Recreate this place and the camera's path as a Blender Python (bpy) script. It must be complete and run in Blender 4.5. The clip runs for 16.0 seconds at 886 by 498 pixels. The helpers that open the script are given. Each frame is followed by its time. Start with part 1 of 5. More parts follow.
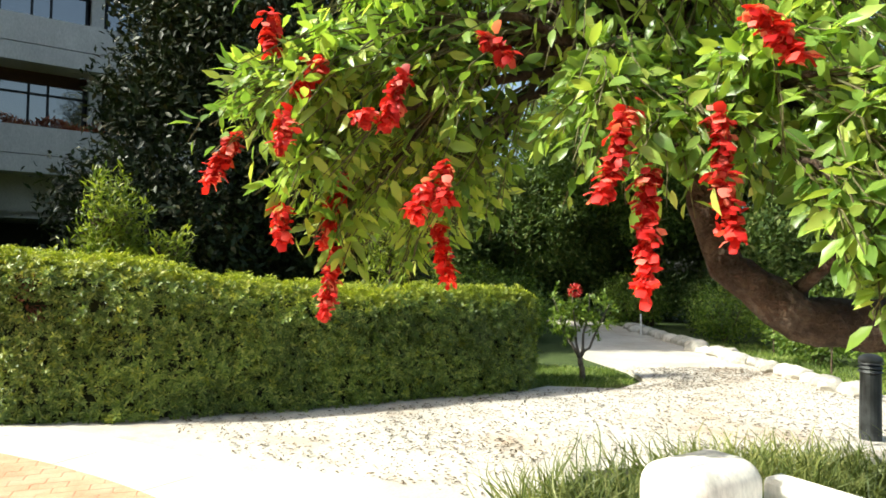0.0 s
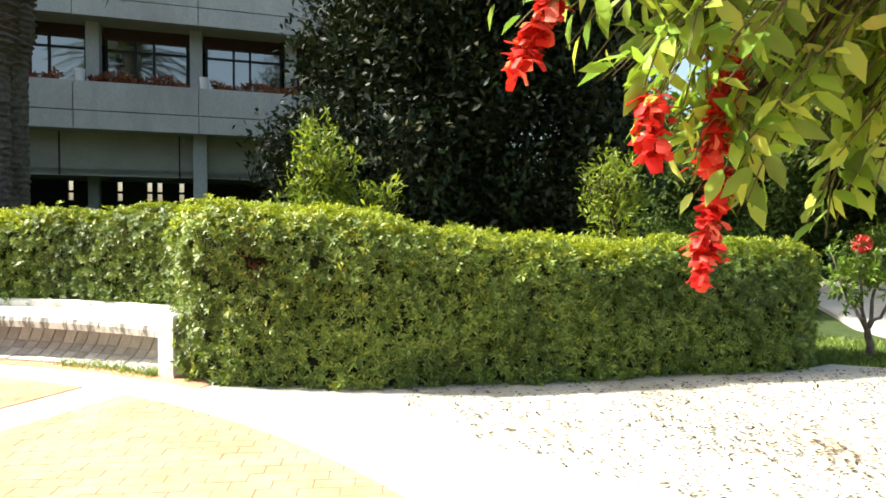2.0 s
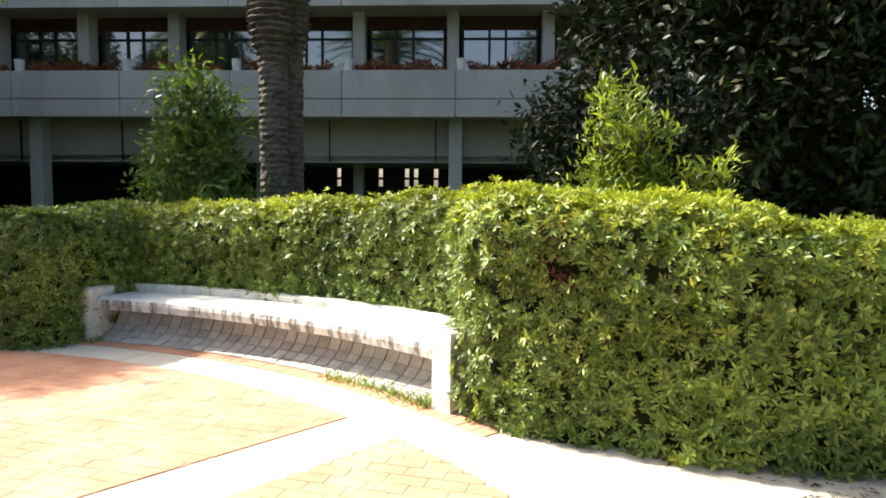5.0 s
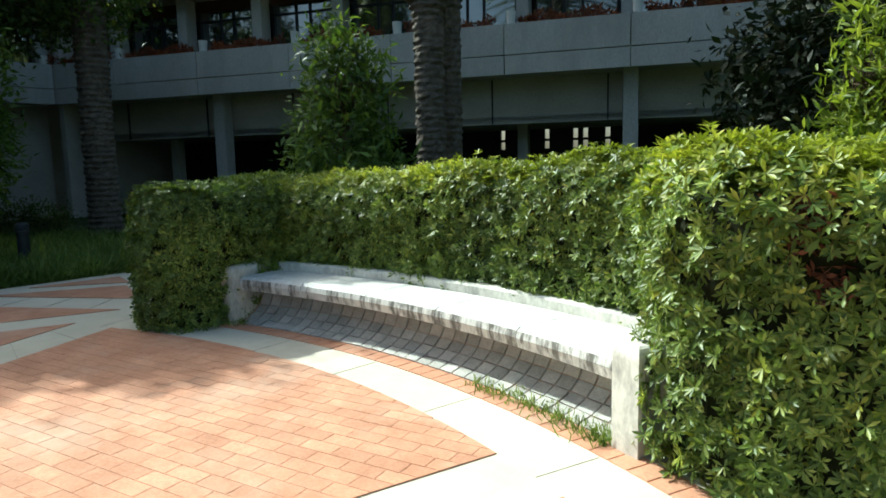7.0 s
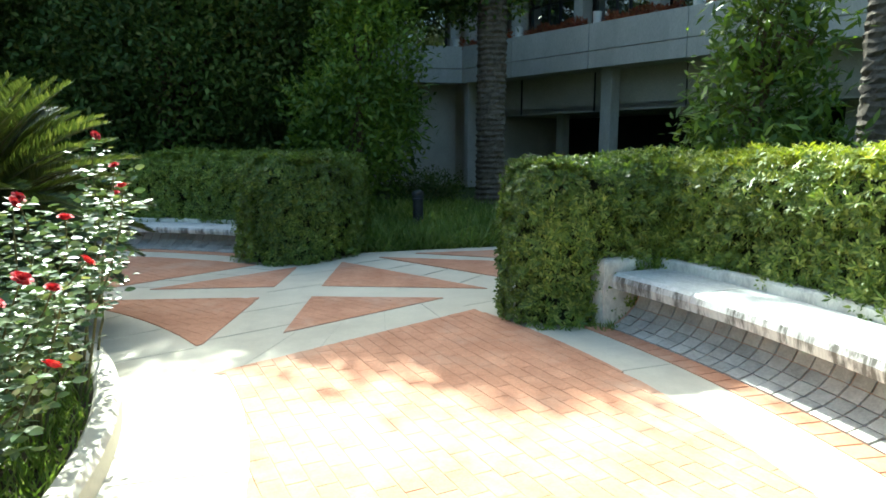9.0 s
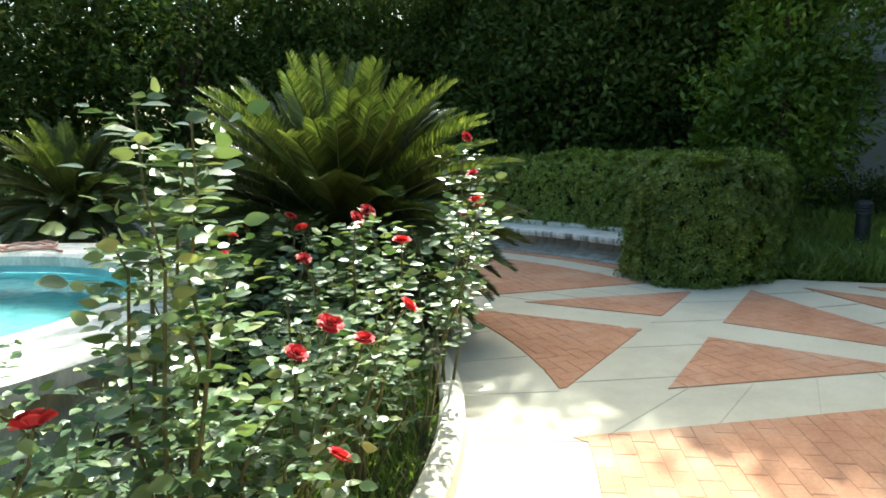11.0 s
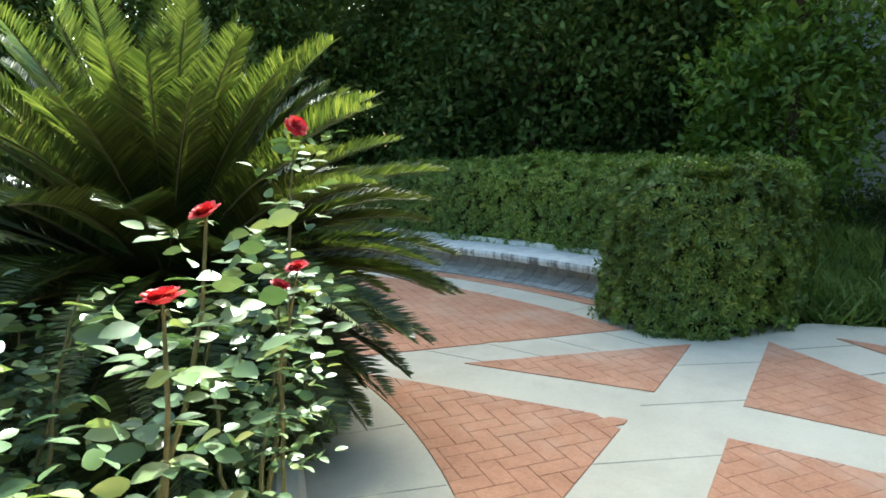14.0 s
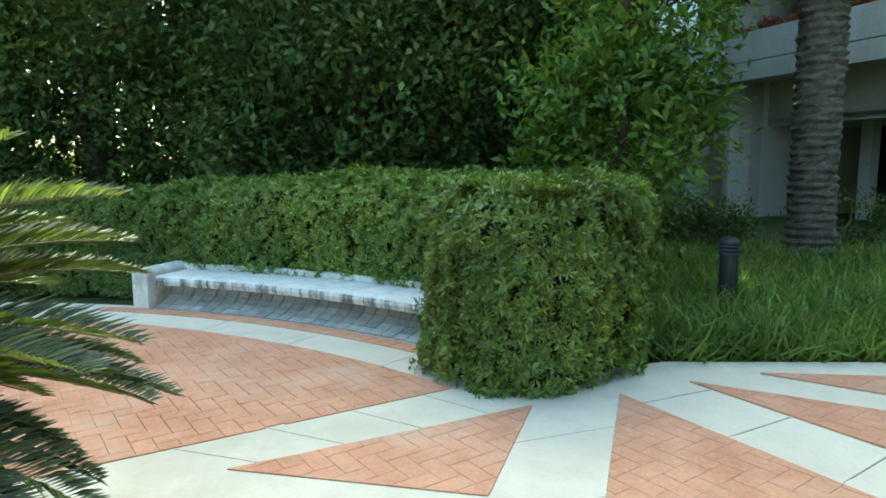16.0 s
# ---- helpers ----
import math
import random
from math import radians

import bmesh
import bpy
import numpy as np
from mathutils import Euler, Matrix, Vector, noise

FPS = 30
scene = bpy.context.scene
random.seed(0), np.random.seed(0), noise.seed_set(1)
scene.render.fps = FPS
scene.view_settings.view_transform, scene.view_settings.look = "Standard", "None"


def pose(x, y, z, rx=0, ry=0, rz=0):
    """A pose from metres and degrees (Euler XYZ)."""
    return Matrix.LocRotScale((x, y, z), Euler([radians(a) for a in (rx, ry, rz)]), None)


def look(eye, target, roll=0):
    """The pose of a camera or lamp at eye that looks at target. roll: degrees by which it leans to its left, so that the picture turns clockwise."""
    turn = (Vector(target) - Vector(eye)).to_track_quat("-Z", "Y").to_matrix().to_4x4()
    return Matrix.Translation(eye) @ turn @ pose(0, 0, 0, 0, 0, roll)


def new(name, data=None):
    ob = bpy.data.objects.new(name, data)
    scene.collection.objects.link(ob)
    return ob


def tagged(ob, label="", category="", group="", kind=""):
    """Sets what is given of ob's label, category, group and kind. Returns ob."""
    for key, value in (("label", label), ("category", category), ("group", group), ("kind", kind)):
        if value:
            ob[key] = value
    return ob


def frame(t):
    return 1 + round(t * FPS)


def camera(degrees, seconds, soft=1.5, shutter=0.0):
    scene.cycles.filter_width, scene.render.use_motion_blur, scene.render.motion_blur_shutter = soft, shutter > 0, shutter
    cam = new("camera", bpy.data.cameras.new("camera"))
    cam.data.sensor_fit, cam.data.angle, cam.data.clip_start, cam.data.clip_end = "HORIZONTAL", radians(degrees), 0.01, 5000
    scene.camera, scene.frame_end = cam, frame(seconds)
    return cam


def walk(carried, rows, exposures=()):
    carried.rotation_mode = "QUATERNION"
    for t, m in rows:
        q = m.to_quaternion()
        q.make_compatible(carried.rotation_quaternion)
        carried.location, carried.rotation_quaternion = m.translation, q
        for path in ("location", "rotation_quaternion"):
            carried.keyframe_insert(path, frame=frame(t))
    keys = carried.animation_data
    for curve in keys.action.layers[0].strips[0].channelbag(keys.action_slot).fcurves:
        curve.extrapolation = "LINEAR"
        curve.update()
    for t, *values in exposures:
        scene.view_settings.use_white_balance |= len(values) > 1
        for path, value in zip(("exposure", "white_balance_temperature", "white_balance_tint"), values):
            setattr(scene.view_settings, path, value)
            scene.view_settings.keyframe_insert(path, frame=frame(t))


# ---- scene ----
SUN_AZ, SUN_EL = radians(258.0), radians(41.0)   # azimuth clockwise from +y
cam = camera(68.94, 16.0, soft=1.7)
ROWS = [
    (0.0, 0.000, 0.000, 1.374, 0.19, 1.69, -1.21),
    (0.5, -0.092, 0.228, 1.356, 3.93, 1.30, -0.80),
    (1.0, -0.310, 0.477, 1.320, 6.55, 0.22, -1.18),
    (1.5, -0.553, 0.680, 1.338, 8.49, -2.04, -0.79),
    (2.0, -0.708, 0.939, 1.310, 15.24, -2.42, -0.48),
    (2.5, -0.829, 1.160, 1.357, 19.35, -2.47, -1.03),
    (3.0, -0.985, 1.294, 1.342, 19.23, -1.78, -0.96),
    (3.5, -1.170, 1.464, 1.335, 21.14, -2.01, -0.45),
    (4.0, -1.340, 1.670, 1.345, 25.26, -3.24, 0.01),
    (4.5, -1.600, 1.948, 1.351, 30.97, -4.26, -0.33),
    (5.0, -1.875, 2.121, 1.352, 36.08, -4.03, -0.44),
    (7.5, -2.715, 3.146, 1.362, 56.94, -8.34, 0.97),
    (8.0, -2.910, 3.282, 1.351, 64.95, -8.65, -0.14),
    (8.5, -3.230, 3.333, 1.353, 72.03, -8.40, -0.41),
    (9.0, -3.601, 3.321, 1.342, 83.28, -8.75, -0.05),
    (9.5, -3.924, 3.341, 1.334, 94.23, -9.15, -0.17),
    (10.0, -4.151, 3.317, 1.351, 103.14, -8.86, 0.13),
    (12.5, -5.493, 2.982, 1.359, 126.33, -9.11, 0.93),
    (13.0, -5.778, 2.987, 1.363, 124.33, -8.73, -0.01),
    (13.5, -6.006, 2.905, 1.358, 118.77, -8.14, -0.51),
    (14.0, -6.303, 2.822, 1.353, 115.38, -8.48, 0.15),
    (14.5, -6.575, 2.810, 1.373, 115.25, -8.40, -0.90),
    (15.0, -6.896, 2.787, 1.340, 110.02, -8.22, -0.70),
    (15.5, -7.170, 2.704, 1.317, 104.74, -7.86, -0.24),
    (16.0, -7.497, 2.716, 1.334, 101.42, -7.01, 0.14),
]
EXPOSURES = [(0.0, 1.05, 6550, 0), (2.5, 1.65, 6700, 1), (3.5, 1.9, 6650, 4), (5.0, 1.4, 6650, 7), (7.5, 0.56, 5700, -12), (9.0, 1.65, 5850, -11), (10.0, 1.7, 6100, -15),
             (12.5, 1.34, 6500, -4), (13.5, 1.95, 6250, -8), (14.0, 2.15, 6050, -9), (16.0, 2.68, 6150, -17)]
walk(cam, [(t, pose(x, y, z, 90 + pitch, roll, yaw)) for t, x, y, z, yaw, pitch, roll in ROWS], EXPOSURES)

# ---- world and sun ----
world = bpy.data.worlds.new("world")
scene.world = world
world.use_nodes = True
wn = world.node_tree.nodes
sky = wn.new("ShaderNodeTexSky")
sky.sky_type, sky.sun_disc = "NISHITA", False
sky.sun_elevation, sky.sun_rotation = SUN_EL, SUN_AZ
sky.air_density, sky.dust_density, sky.ozone_density = 1.0, 5.0, 0.8
wn["Background"].inputs["Strength"].default_value = 0.132
world.node_tree.links.new(sky.outputs[0], wn["Background"].inputs["Color"])
sun_dir = Vector((math.sin(SUN_AZ) * math.cos(SUN_EL), math.cos(SUN_AZ) * math.cos(SUN_EL), math.sin(SUN_EL)))
sun = new("sun", bpy.data.lights.new("sun", "SUN"))
sun.data.energy, sun.data.angle, sun.data.color = 5.0, radians(0.53), (1.0, 0.95, 0.87)
sun.matrix_world = look(sun_dir * 60, (0, 0, 0))

# ---- materials ----


def material(name, build):
    m = bpy.data.materials.new(name)
    m.use_nodes = True
    build(m.node_tree, m.node_tree.nodes["Principled BSDF"])
    return m


def ramp(nt, fac, stops):
    r = nt.nodes.new("ShaderNodeValToRGB")
    e = r.color_ramp.elements
    while len(e) < len(stops):
        e.new(0.5)
    for el, (p, c) in zip(e, stops):
        el.position, el.color = p, (*c, 1)
    nt.links.new(fac, r.inputs[0])
    return r.outputs[0]


def tex(nt, scale, detail=4.0, rough=0.6, stretch=(1, 1, 1), kind="noise", space="Object"):
    tc, mp = nt.nodes.new("ShaderNodeTexCoord"), nt.nodes.new("ShaderNodeMapping")
    mp.inputs["Scale"].default_value = stretch
    nt.links.new(tc.outputs[space], mp.inputs["Vector"])
    if kind == "noise":
        n = nt.nodes.new("ShaderNodeTexNoise")
        n.inputs["Detail"].default_value, n.inputs["Roughness"].default_value = detail, rough
    else:
        n = nt.nodes.new("ShaderNodeTexVoronoi")
    n.inputs["Scale"].default_value = scale
    nt.links.new(mp.outputs[0], n.inputs["Vector"])
    return n.outputs[0]


def blend(nt, a, b, fac, mode="MIX"):
    m = nt.nodes.new("ShaderNodeMix")
    m.data_type, m.blend_type = "RGBA", mode
    for sock, v in ((m.inputs[6], a), (m.inputs[7], b), (m.inputs[0], fac)):
        if hasattr(v, "links"):
            nt.links.new(v, sock)
        elif isinstance(v, tuple):
            sock.default_value = (*v, 1)
        else:
            sock.default_value = v
    return m.outputs[2]


def bump(nt, bsdf, height, strength, distance=0.01):
    b = nt.nodes.new("ShaderNodeBump")
    b.inputs["Strength"].default_value, b.inputs["Distance"].default_value = strength, distance
    nt.links.new(height, b.inputs["Height"])
    nt.links.new(b.outputs[0], bsdf.inputs["Normal"])


def surface(name, dark, light, rough=0.8, scale=3.0, fine=60.0, relief=0.3, stain=None, stain_scale=1.2, stain_at=(0.5, 0.72), metal=0.0, stretch=(1, 1, 1), vary=0.0, distance=0.006, grain=0.17, drip=False):
    """A mottled, grainy solid: two noises for colour, one for relief, and stains where given."""
    def build(nt, b):
        c = ramp(nt, tex(nt, scale, 5, 0.65, stretch), [(0.32, dark), (0.68, light)])
        g = ramp(nt, tex(nt, fine, 3, 0.7, stretch), [(0.3, (1 - grain,) * 3), (0.7, (1 + grain * 0.7,) * 3)])
        c = blend(nt, c, g, 1.0, "MULTIPLY")
        if stain:
            f = ramp(nt, tex(nt, stain_scale, 6, 0.7, stretch), [(stain_at[0], (0, 0, 0)), (stain_at[1], (1, 1, 1))])
            if drip:   # run-off streaks show on upright faces only
                geo, sep = nt.nodes.new("ShaderNodeNewGeometry"), nt.nodes.new("ShaderNodeSeparateXYZ")
                nt.links.new(geo.outputs["Normal"], sep.inputs[0])
                f = blend(nt, f, ramp(nt, sep.outputs[2], [(0.25, (1, 1, 1)), (0.9, (0.12, 0.12, 0.12))]), 1.0, "MULTIPLY")
            c = blend(nt, c, stain, f)
        if vary:
            info = nt.nodes.new("ShaderNodeObjectInfo")
            v = ramp(nt, info.outputs["Random"], [(0.0, (1 - vary,) * 3), (1.0, (1 + vary,) * 3)])
            c = blend(nt, c, v, 1.0, "MULTIPLY")
        nt.links.new(c, b.inputs["Base Color"])
        b.inputs["Roughness"].default_value, b.inputs["Metallic"].default_value = rough, metal
        b.inputs["Specular IOR Level"].default_value = 0.3
        bump(nt, b, tex(nt, fine, 4, 0.7, stretch), relief, distance)
    return material(name, build)


def foliage(name, dark, light, tip=None, through_light=0.35, rough=0.45, gloss=0.4):
    """Leaves that differ one from another and let some light through."""
    def build(nt, b):
        geo = nt.nodes.new("ShaderNodeNewGeometry")
        stops = [(0.0, dark), (0.75, light)] + ([(1.0, tip)] if tip else [])
        c = ramp(nt, geo.outputs["Random Per Island"], stops)
        patch = ramp(nt, tex(nt, 1.6, 3), [(0.3, (0.7, 0.72, 0.7)), (0.7, (1.2, 1.15, 1.1))])
        c = blend(nt, c, patch, 1.0, "MULTIPLY")
        broad = ramp(nt, tex(nt, 0.55, 2), [(0.35, (0.62, 0.66, 0.66)), (0.68, (1.25, 1.2, 1.1))])
        c = blend(nt, c, broad, 1.0, "MULTIPLY")
        nt.links.new(c, b.inputs["Base Color"])
        b.inputs["Roughness"].default_value = rough
        b.inputs["Specular IOR Level"].default_value = gloss
        t, mx = nt.nodes.new("ShaderNodeBsdfTranslucent"), nt.nodes.new("ShaderNodeMixShader")
        nt.links.new(blend(nt, c, (1.18, 1.2, 0.6), 1.0, "MULTIPLY"), t.inputs["Color"])
        mx.inputs[0].default_value = through_light
        nt.links.new(b.outputs[0], mx.inputs[1])
        nt.links.new(t.outputs[0], mx.inputs[2])
        nt.links.new(mx.outputs[0], nt.nodes["Material Output"].inputs["Surface"])
    return material(name, build)


M_CONCRETE = surface("pale_concrete", (0.57, 0.52, 0.42), (0.69, 0.63, 0.52), 0.85, 1.1, 45, 0.12, (0.48, 0.43, 0.35), 0.6, grain=0.05)
M_WHITEWASH = surface("worn_white_concrete", (0.64, 0.61, 0.55), (0.80, 0.77, 0.70), 0.8, 4, 50, 0.4, (0.25, 0.24, 0.22), 3.0, stretch=(1, 1, 0.45))
M_BRICK = surface("terracotta_brick", (0.47, 0.22, 0.13), (0.63, 0.33, 0.21), 0.85, 3, 70, 0.35, (0.56, 0.36, 0.26), 1.3, vary=0.10)
M_BRICK_FAR = surface("terracotta_brick_rest", (0.47, 0.22, 0.13), (0.63, 0.33, 0.21), 0.85, 3, 70, 0.35, (0.56, 0.36, 0.26), 1.3)
M_MORTAR = surface("sandy_mortar", (0.46, 0.26, 0.17), (0.58, 0.36, 0.25), 0.95, 8, 90, 0.4)
M_SETT = surface("grey_stone_sett", (0.40, 0.38, 0.35), (0.56, 0.54, 0.50), 0.85, 9, 60, 0.5, vary=0.16)
M_GRAVEL = surface("pale_gravel", (0.42, 0.39, 0.34), (0.56, 0.52, 0.46), 0.95, 1.4, 55, 0.8, (0.34, 0.26, 0.18), 0.55)
M_SOIL = surface("dark_soil", (0.045, 0.035, 0.022), (0.10, 0.075, 0.045), 0.95, 5, 60, 0.9, distance=0.02)
M_LAWN = surface("lawn_ground", (0.03, 0.05, 0.012), (0.07, 0.10, 0.025), 0.95, 2, 50, 0.9, distance=0.02)
M_FACADE = surface("grey_precast_concrete", (0.40, 0.395, 0.38), (0.52, 0.515, 0.49), 0.85, 0.8, 30, 0.25, (0.34, 0.33, 0.315), 0.7, stretch=(1, 1, 0.4))
M_DARKWALL = surface("shaded_render", (0.40, 0.375, 0.34), (0.50, 0.475, 0.44), 0.9, 0.9, 25, 0.2)
# Window metal; its near-black also serves as painted shade on the walls behind.
M_FRAME = surface("dark_metal_and_recess_shade", (0.018, 0.02, 0.024), (0.03, 0.033, 0.038), 0.45, 4, 40, 0.05, metal=0.4)
M_BARK = surface("brown_bark", (0.05, 0.034, 0.022), (0.13, 0.09, 0.06), 0.95, 7, 40, 1.0, stretch=(1, 1, 0.3), distance=0.03)
M_PALMBARK = surface("grey_palm_bark", (0.075, 0.062, 0.048), (0.19, 0.16, 0.13), 0.95, 9, 45, 0.9, distance=0.02)
M_CORAL_BARK = surface("furrowed_dark_bark", (0.022, 0.014, 0.009), (0.075, 0.048, 0.03), 0.95, 9, 30, 1.0, (0.13, 0.10, 0.075), 5.0, distance=0.05, grain=0.3)
M_HEAD = surface("russet_brown_window_head", (0.05, 0.022, 0.016), (0.08, 0.036, 0.026), 0.6, 4, 40, 0.1)
M_STONE = surface("pale_field_stone", (0.30, 0.28, 0.24), (0.50, 0.47, 0.41), 0.9, 6, 40, 0.7, vary=0.2)
M_BOLLARD = surface("dark_grey_metal", (0.028, 0.031, 0.032), (0.05, 0.054, 0.055), 0.5, 6, 60, 0.1, metal=0.3)
M_STEM = surface("green_brown_stem", (0.07, 0.075, 0.03), (0.15, 0.13, 0.06), 0.8, 12, 60, 0.3)
M_POOLTILE = surface("turquoise_pool_paint", (0.22, 0.47, 0.52), (0.32, 0.58, 0.62), 0.4, 3, 40, 0.1)
M_CORE = surface("hedge_inner_shade", (0.012, 0.016, 0.006), (0.03, 0.035, 0.012), 1.0, 6, 40, 0.6)
M_LITTER = surface("dry_leaf", (0.12, 0.075, 0.035), (0.26, 0.18, 0.09), 0.9, 8, 50, 0.3)
M_POT = surface("white_lamp_housing", (0.62, 0.62, 0.60), (0.74, 0.74, 0.72), 0.6, 4, 40, 0.1)

M_HEDGE = foliage("hedge_leaf", (0.08, 0.138, 0.026), (0.21, 0.295, 0.054), (0.37, 0.43, 0.11), 0.30, 0.40)
M_MAGNOLIA = foliage("dark_glossy_leaf", (0.012, 0.022, 0.009), (0.034, 0.052, 0.018), (0.075, 0.065, 0.03), 0.10, 0.5, 0.25)
M_WOOD_LEAF = foliage("woodland_leaf", (0.04, 0.072, 0.02), (0.105, 0.165, 0.042), (0.18, 0.20, 0.07), 0.30, 0.6, 0.18)
M_GARDEN = foliage("young_tree_leaf", (0.055, 0.105, 0.02), (0.13, 0.21, 0.04), (0.21, 0.28, 0.06), 0.38, 0.5)
M_PALE = foliage("pale_shrub_leaf", (0.13, 0.20, 0.025), (0.30, 0.37, 0.055), (0.46, 0.50, 0.10), 0.42, 0.45)
M_BRIGHT = foliage("bright_shrub_leaf", (0.08, 0.15, 0.022), (0.18, 0.28, 0.045), (0.28, 0.36, 0.07), 0.42, 0.45)
M_CORAL_LEAF = foliage("coral_tree_leaf", (0.10, 0.20, 0.04), (0.30, 0.45, 0.09), (0.50, 0.60, 0.16), 0.46, 0.34)
M_ROSE_LEAF = foliage("rose_leaf", (0.05, 0.095, 0.045), (0.14, 0.21, 0.10), (0.28, 0.32, 0.15), 0.22, 0.36, 0.55)
M_CYCAD = foliage("cycad_leaflet", (0.045, 0.075, 0.022), (0.115, 0.15, 0.042), (0.19, 0.22, 0.075), 0.23, 0.28, 0.55)
M_GRASS = foliage("grass_blade", (0.10, 0.17, 0.03), (0.25, 0.35, 0.08), (0.42, 0.46, 0.18), 0.38, 0.5)
M_RED = foliage("coral_red_petal", (0.40, 0.010, 0.012), (0.66, 0.035, 0.035), (0.88, 0.30, 0.26), 0.4, 0.55)
M_ROSE = foliage("rose_petal", (0.44, 0.008, 0.025), (0.66, 0.03, 0.065), (0.76, 0.14, 0.19), 0.2, 0.6)
# New tips, made paler still to carry sunlight on the hedge tops.
M_SUNLIT_TIP = foliage("hedge_sunlit_new_tip", (0.19, 0.245, 0.026), (0.37, 0.43, 0.055), (0.54, 0.56, 0.11), 0.36, 0.42)
M_SEDGE = foliage("pale_sedge_blade", (0.10, 0.14, 0.04), (0.24, 0.28, 0.09), (0.38, 0.38, 0.16), 0.35, 0.5)
M_RUSSET = foliage("russet_trailing_leaf", (0.17, 0.045, 0.022), (0.36, 0.10, 0.05), (0.22, 0.14, 0.05), 0.3, 0.6)
M_DRY = foliage("withered_leaf", (0.05, 0.04, 0.03), (0.12, 0.085, 0.055), (0.2, 0.13, 0.08), 0.15, 0.8)


def glass(nt, b):
    b.inputs["Base Color"].default_value = (0.02, 0.028, 0.034, 1)
    b.inputs["Roughness"].default_value = 0.04
    b.inputs["Specular IOR Level"].default_value, b.inputs["IOR"].default_value = 1.0, 2.1


def water(nt, b):
    b.inputs["Base Color"].default_value = (0.75, 0.95, 0.97, 1)
    b.inputs["Roughness"].default_value, b.inputs["IOR"].default_value = 0.03, 1.33
    b.inputs["Transmission Weight"].default_value = 1.0
    bump(nt, b, tex(nt, 5, 3), 0.12, 0.02)


M_GLASS, M_WATER = material("tinted_window_glass", glass), material("pool_water", water)

# ---- mesh helpers ----
RNG = np.random.default_rng(7)


def link(name, verts, faces, mat, parent=None, label="", smooth=False):
    """One mesh object from world-space vertices, under parent where given."""
    me = bpy.data.meshes.new(name)
    me.from_pydata([tuple(v) for v in verts], [], [tuple(f) for f in faces])
    if smooth:
        me.shade_smooth()
    me.materials.append(mat)
    return place(name, me, parent, label)


def place(name, me, parent=None, label=""):
    ob = new(name, me)
    if parent is not None:
        ob.parent = parent
        if parent.type == "EMPTY":
            ob.matrix_parent_inverse = parent.matrix_basis.inverted()
    if label:
        tagged(ob, label)
    return ob


def part(name, bm, mat, parent=None, label="", smooth=False):
    me = bpy.data.meshes.new(name)
    bm.to_mesh(me)
    bm.free()
    if smooth:
        me.shade_smooth()
    me.materials.append(mat)
    return place(name, me, parent, label)


def thing(name, at, label, category, group="", kind=""):
    ob = new(name)
    ob.empty_display_size = 0.1
    ob.matrix_basis = Matrix.Translation(at)
    return tagged(ob, label, category, group, kind)


def box(bm, lo, hi, m=None, bevel=0.0):
    """An axis-aligned box in the frame m, with its edges eased."""
    mid = [(a + b) / 2 for a, b in zip(lo, hi)]
    size = [abs(b - a) for a, b in zip(lo, hi)]
    made = bmesh.ops.create_cube(bm, size=1.0, matrix=(m or Matrix()) @ Matrix.Translation(mid) @ Matrix.Diagonal((*size, 1)))
    if bevel:
        edges = {e for v in made["verts"] for e in v.link_edges}
        bmesh.ops.bevel(bm, geom=list(edges), offset=bevel, segments=2, affect="EDGES", profile=0.6)
    return bm


LEAF2 = (np.array([(0, 0, 0), (0.45, 0.5, 0.07), (1, 0, 0), (0.45, -0.5, 0.07)]), [(0, 1, 2), (0, 2, 3)])
LEAF6 = (np.array([(0, 0, 0), (0.22, 0.36, 0.05), (0.58, 0.42, 0.04), (1, 0, -0.10), (0.58, -0.42, 0.04), (0.22, -0.36, 0.05), (0.35, 0, 0), (0.68, 0, -0.02)]),
         [(0, 6, 1), (6, 7, 2, 1), (7, 3, 2), (0, 5, 6), (6, 5, 4, 7), (7, 4, 3)])
PETAL = (np.array([(0, -0.2, 0), (0, 0.2, 0), (0.5, 0.5, 0.12), (0.5, -0.5, 0.12), (1, 0.36, -0.05), (1, -0.36, -0.05), (0.5, 0, 0.2), (1.05, 0, 0.0)]),
         [(0, 3, 6, 1), (1, 6, 2), (3, 5, 7, 6), (6, 7, 4, 2)])
LEAF10 = (np.array([(0, 0, 0), (0.10, 0.22, 0.03), (0.30, 0.44, 0.06), (0.55, 0.46, 0.05), (0.80, 0.28, 0.0), (1, 0, -0.08), (0.80, -0.28, 0.0), (0.55, -0.46, 0.05), (0.30, -0.44, 0.06), (0.10, -0.22, 0.03), (0.33, 0, 0), (0.68, 0, -0.02)]),
          [(0, 10, 2, 1), (10, 11, 3, 2), (11, 4, 3), (11, 5, 4), (0, 9, 8, 10), (10, 8, 7, 11), (11, 7, 6), (11, 6, 5)])
OBOVATE = (np.array([(0, 0, 0), (0.62, 0.5, 0.06), (1, 0, 0), (0.62, -0.5, 0.06)]), [(0, 1, 2), (0, 2, 3)])
ARCHED = (np.array([(0, -0.4, 0), (0, 0.4, 0), (0.4, 0.5, 0.07), (0.4, -0.5, 0.07), (0.75, 0.36, 0.02), (0.75, -0.36, 0.02), (1, 0, -0.22)]), [(0, 3, 2, 1), (3, 5, 4, 2), (5, 6, 4)])
BLADE = (np.array([(0, -0.5, 0), (0, 0.5, 0), (0.55, 0.36, 0.05), (0.55, -0.36, 0.05), (1, 0, -0.14)]), [(0, 3, 2, 1), (3, 4, 2)])


def unit(a):
    return a / np.maximum(np.linalg.norm(a, axis=-1, keepdims=True), 1e-9)


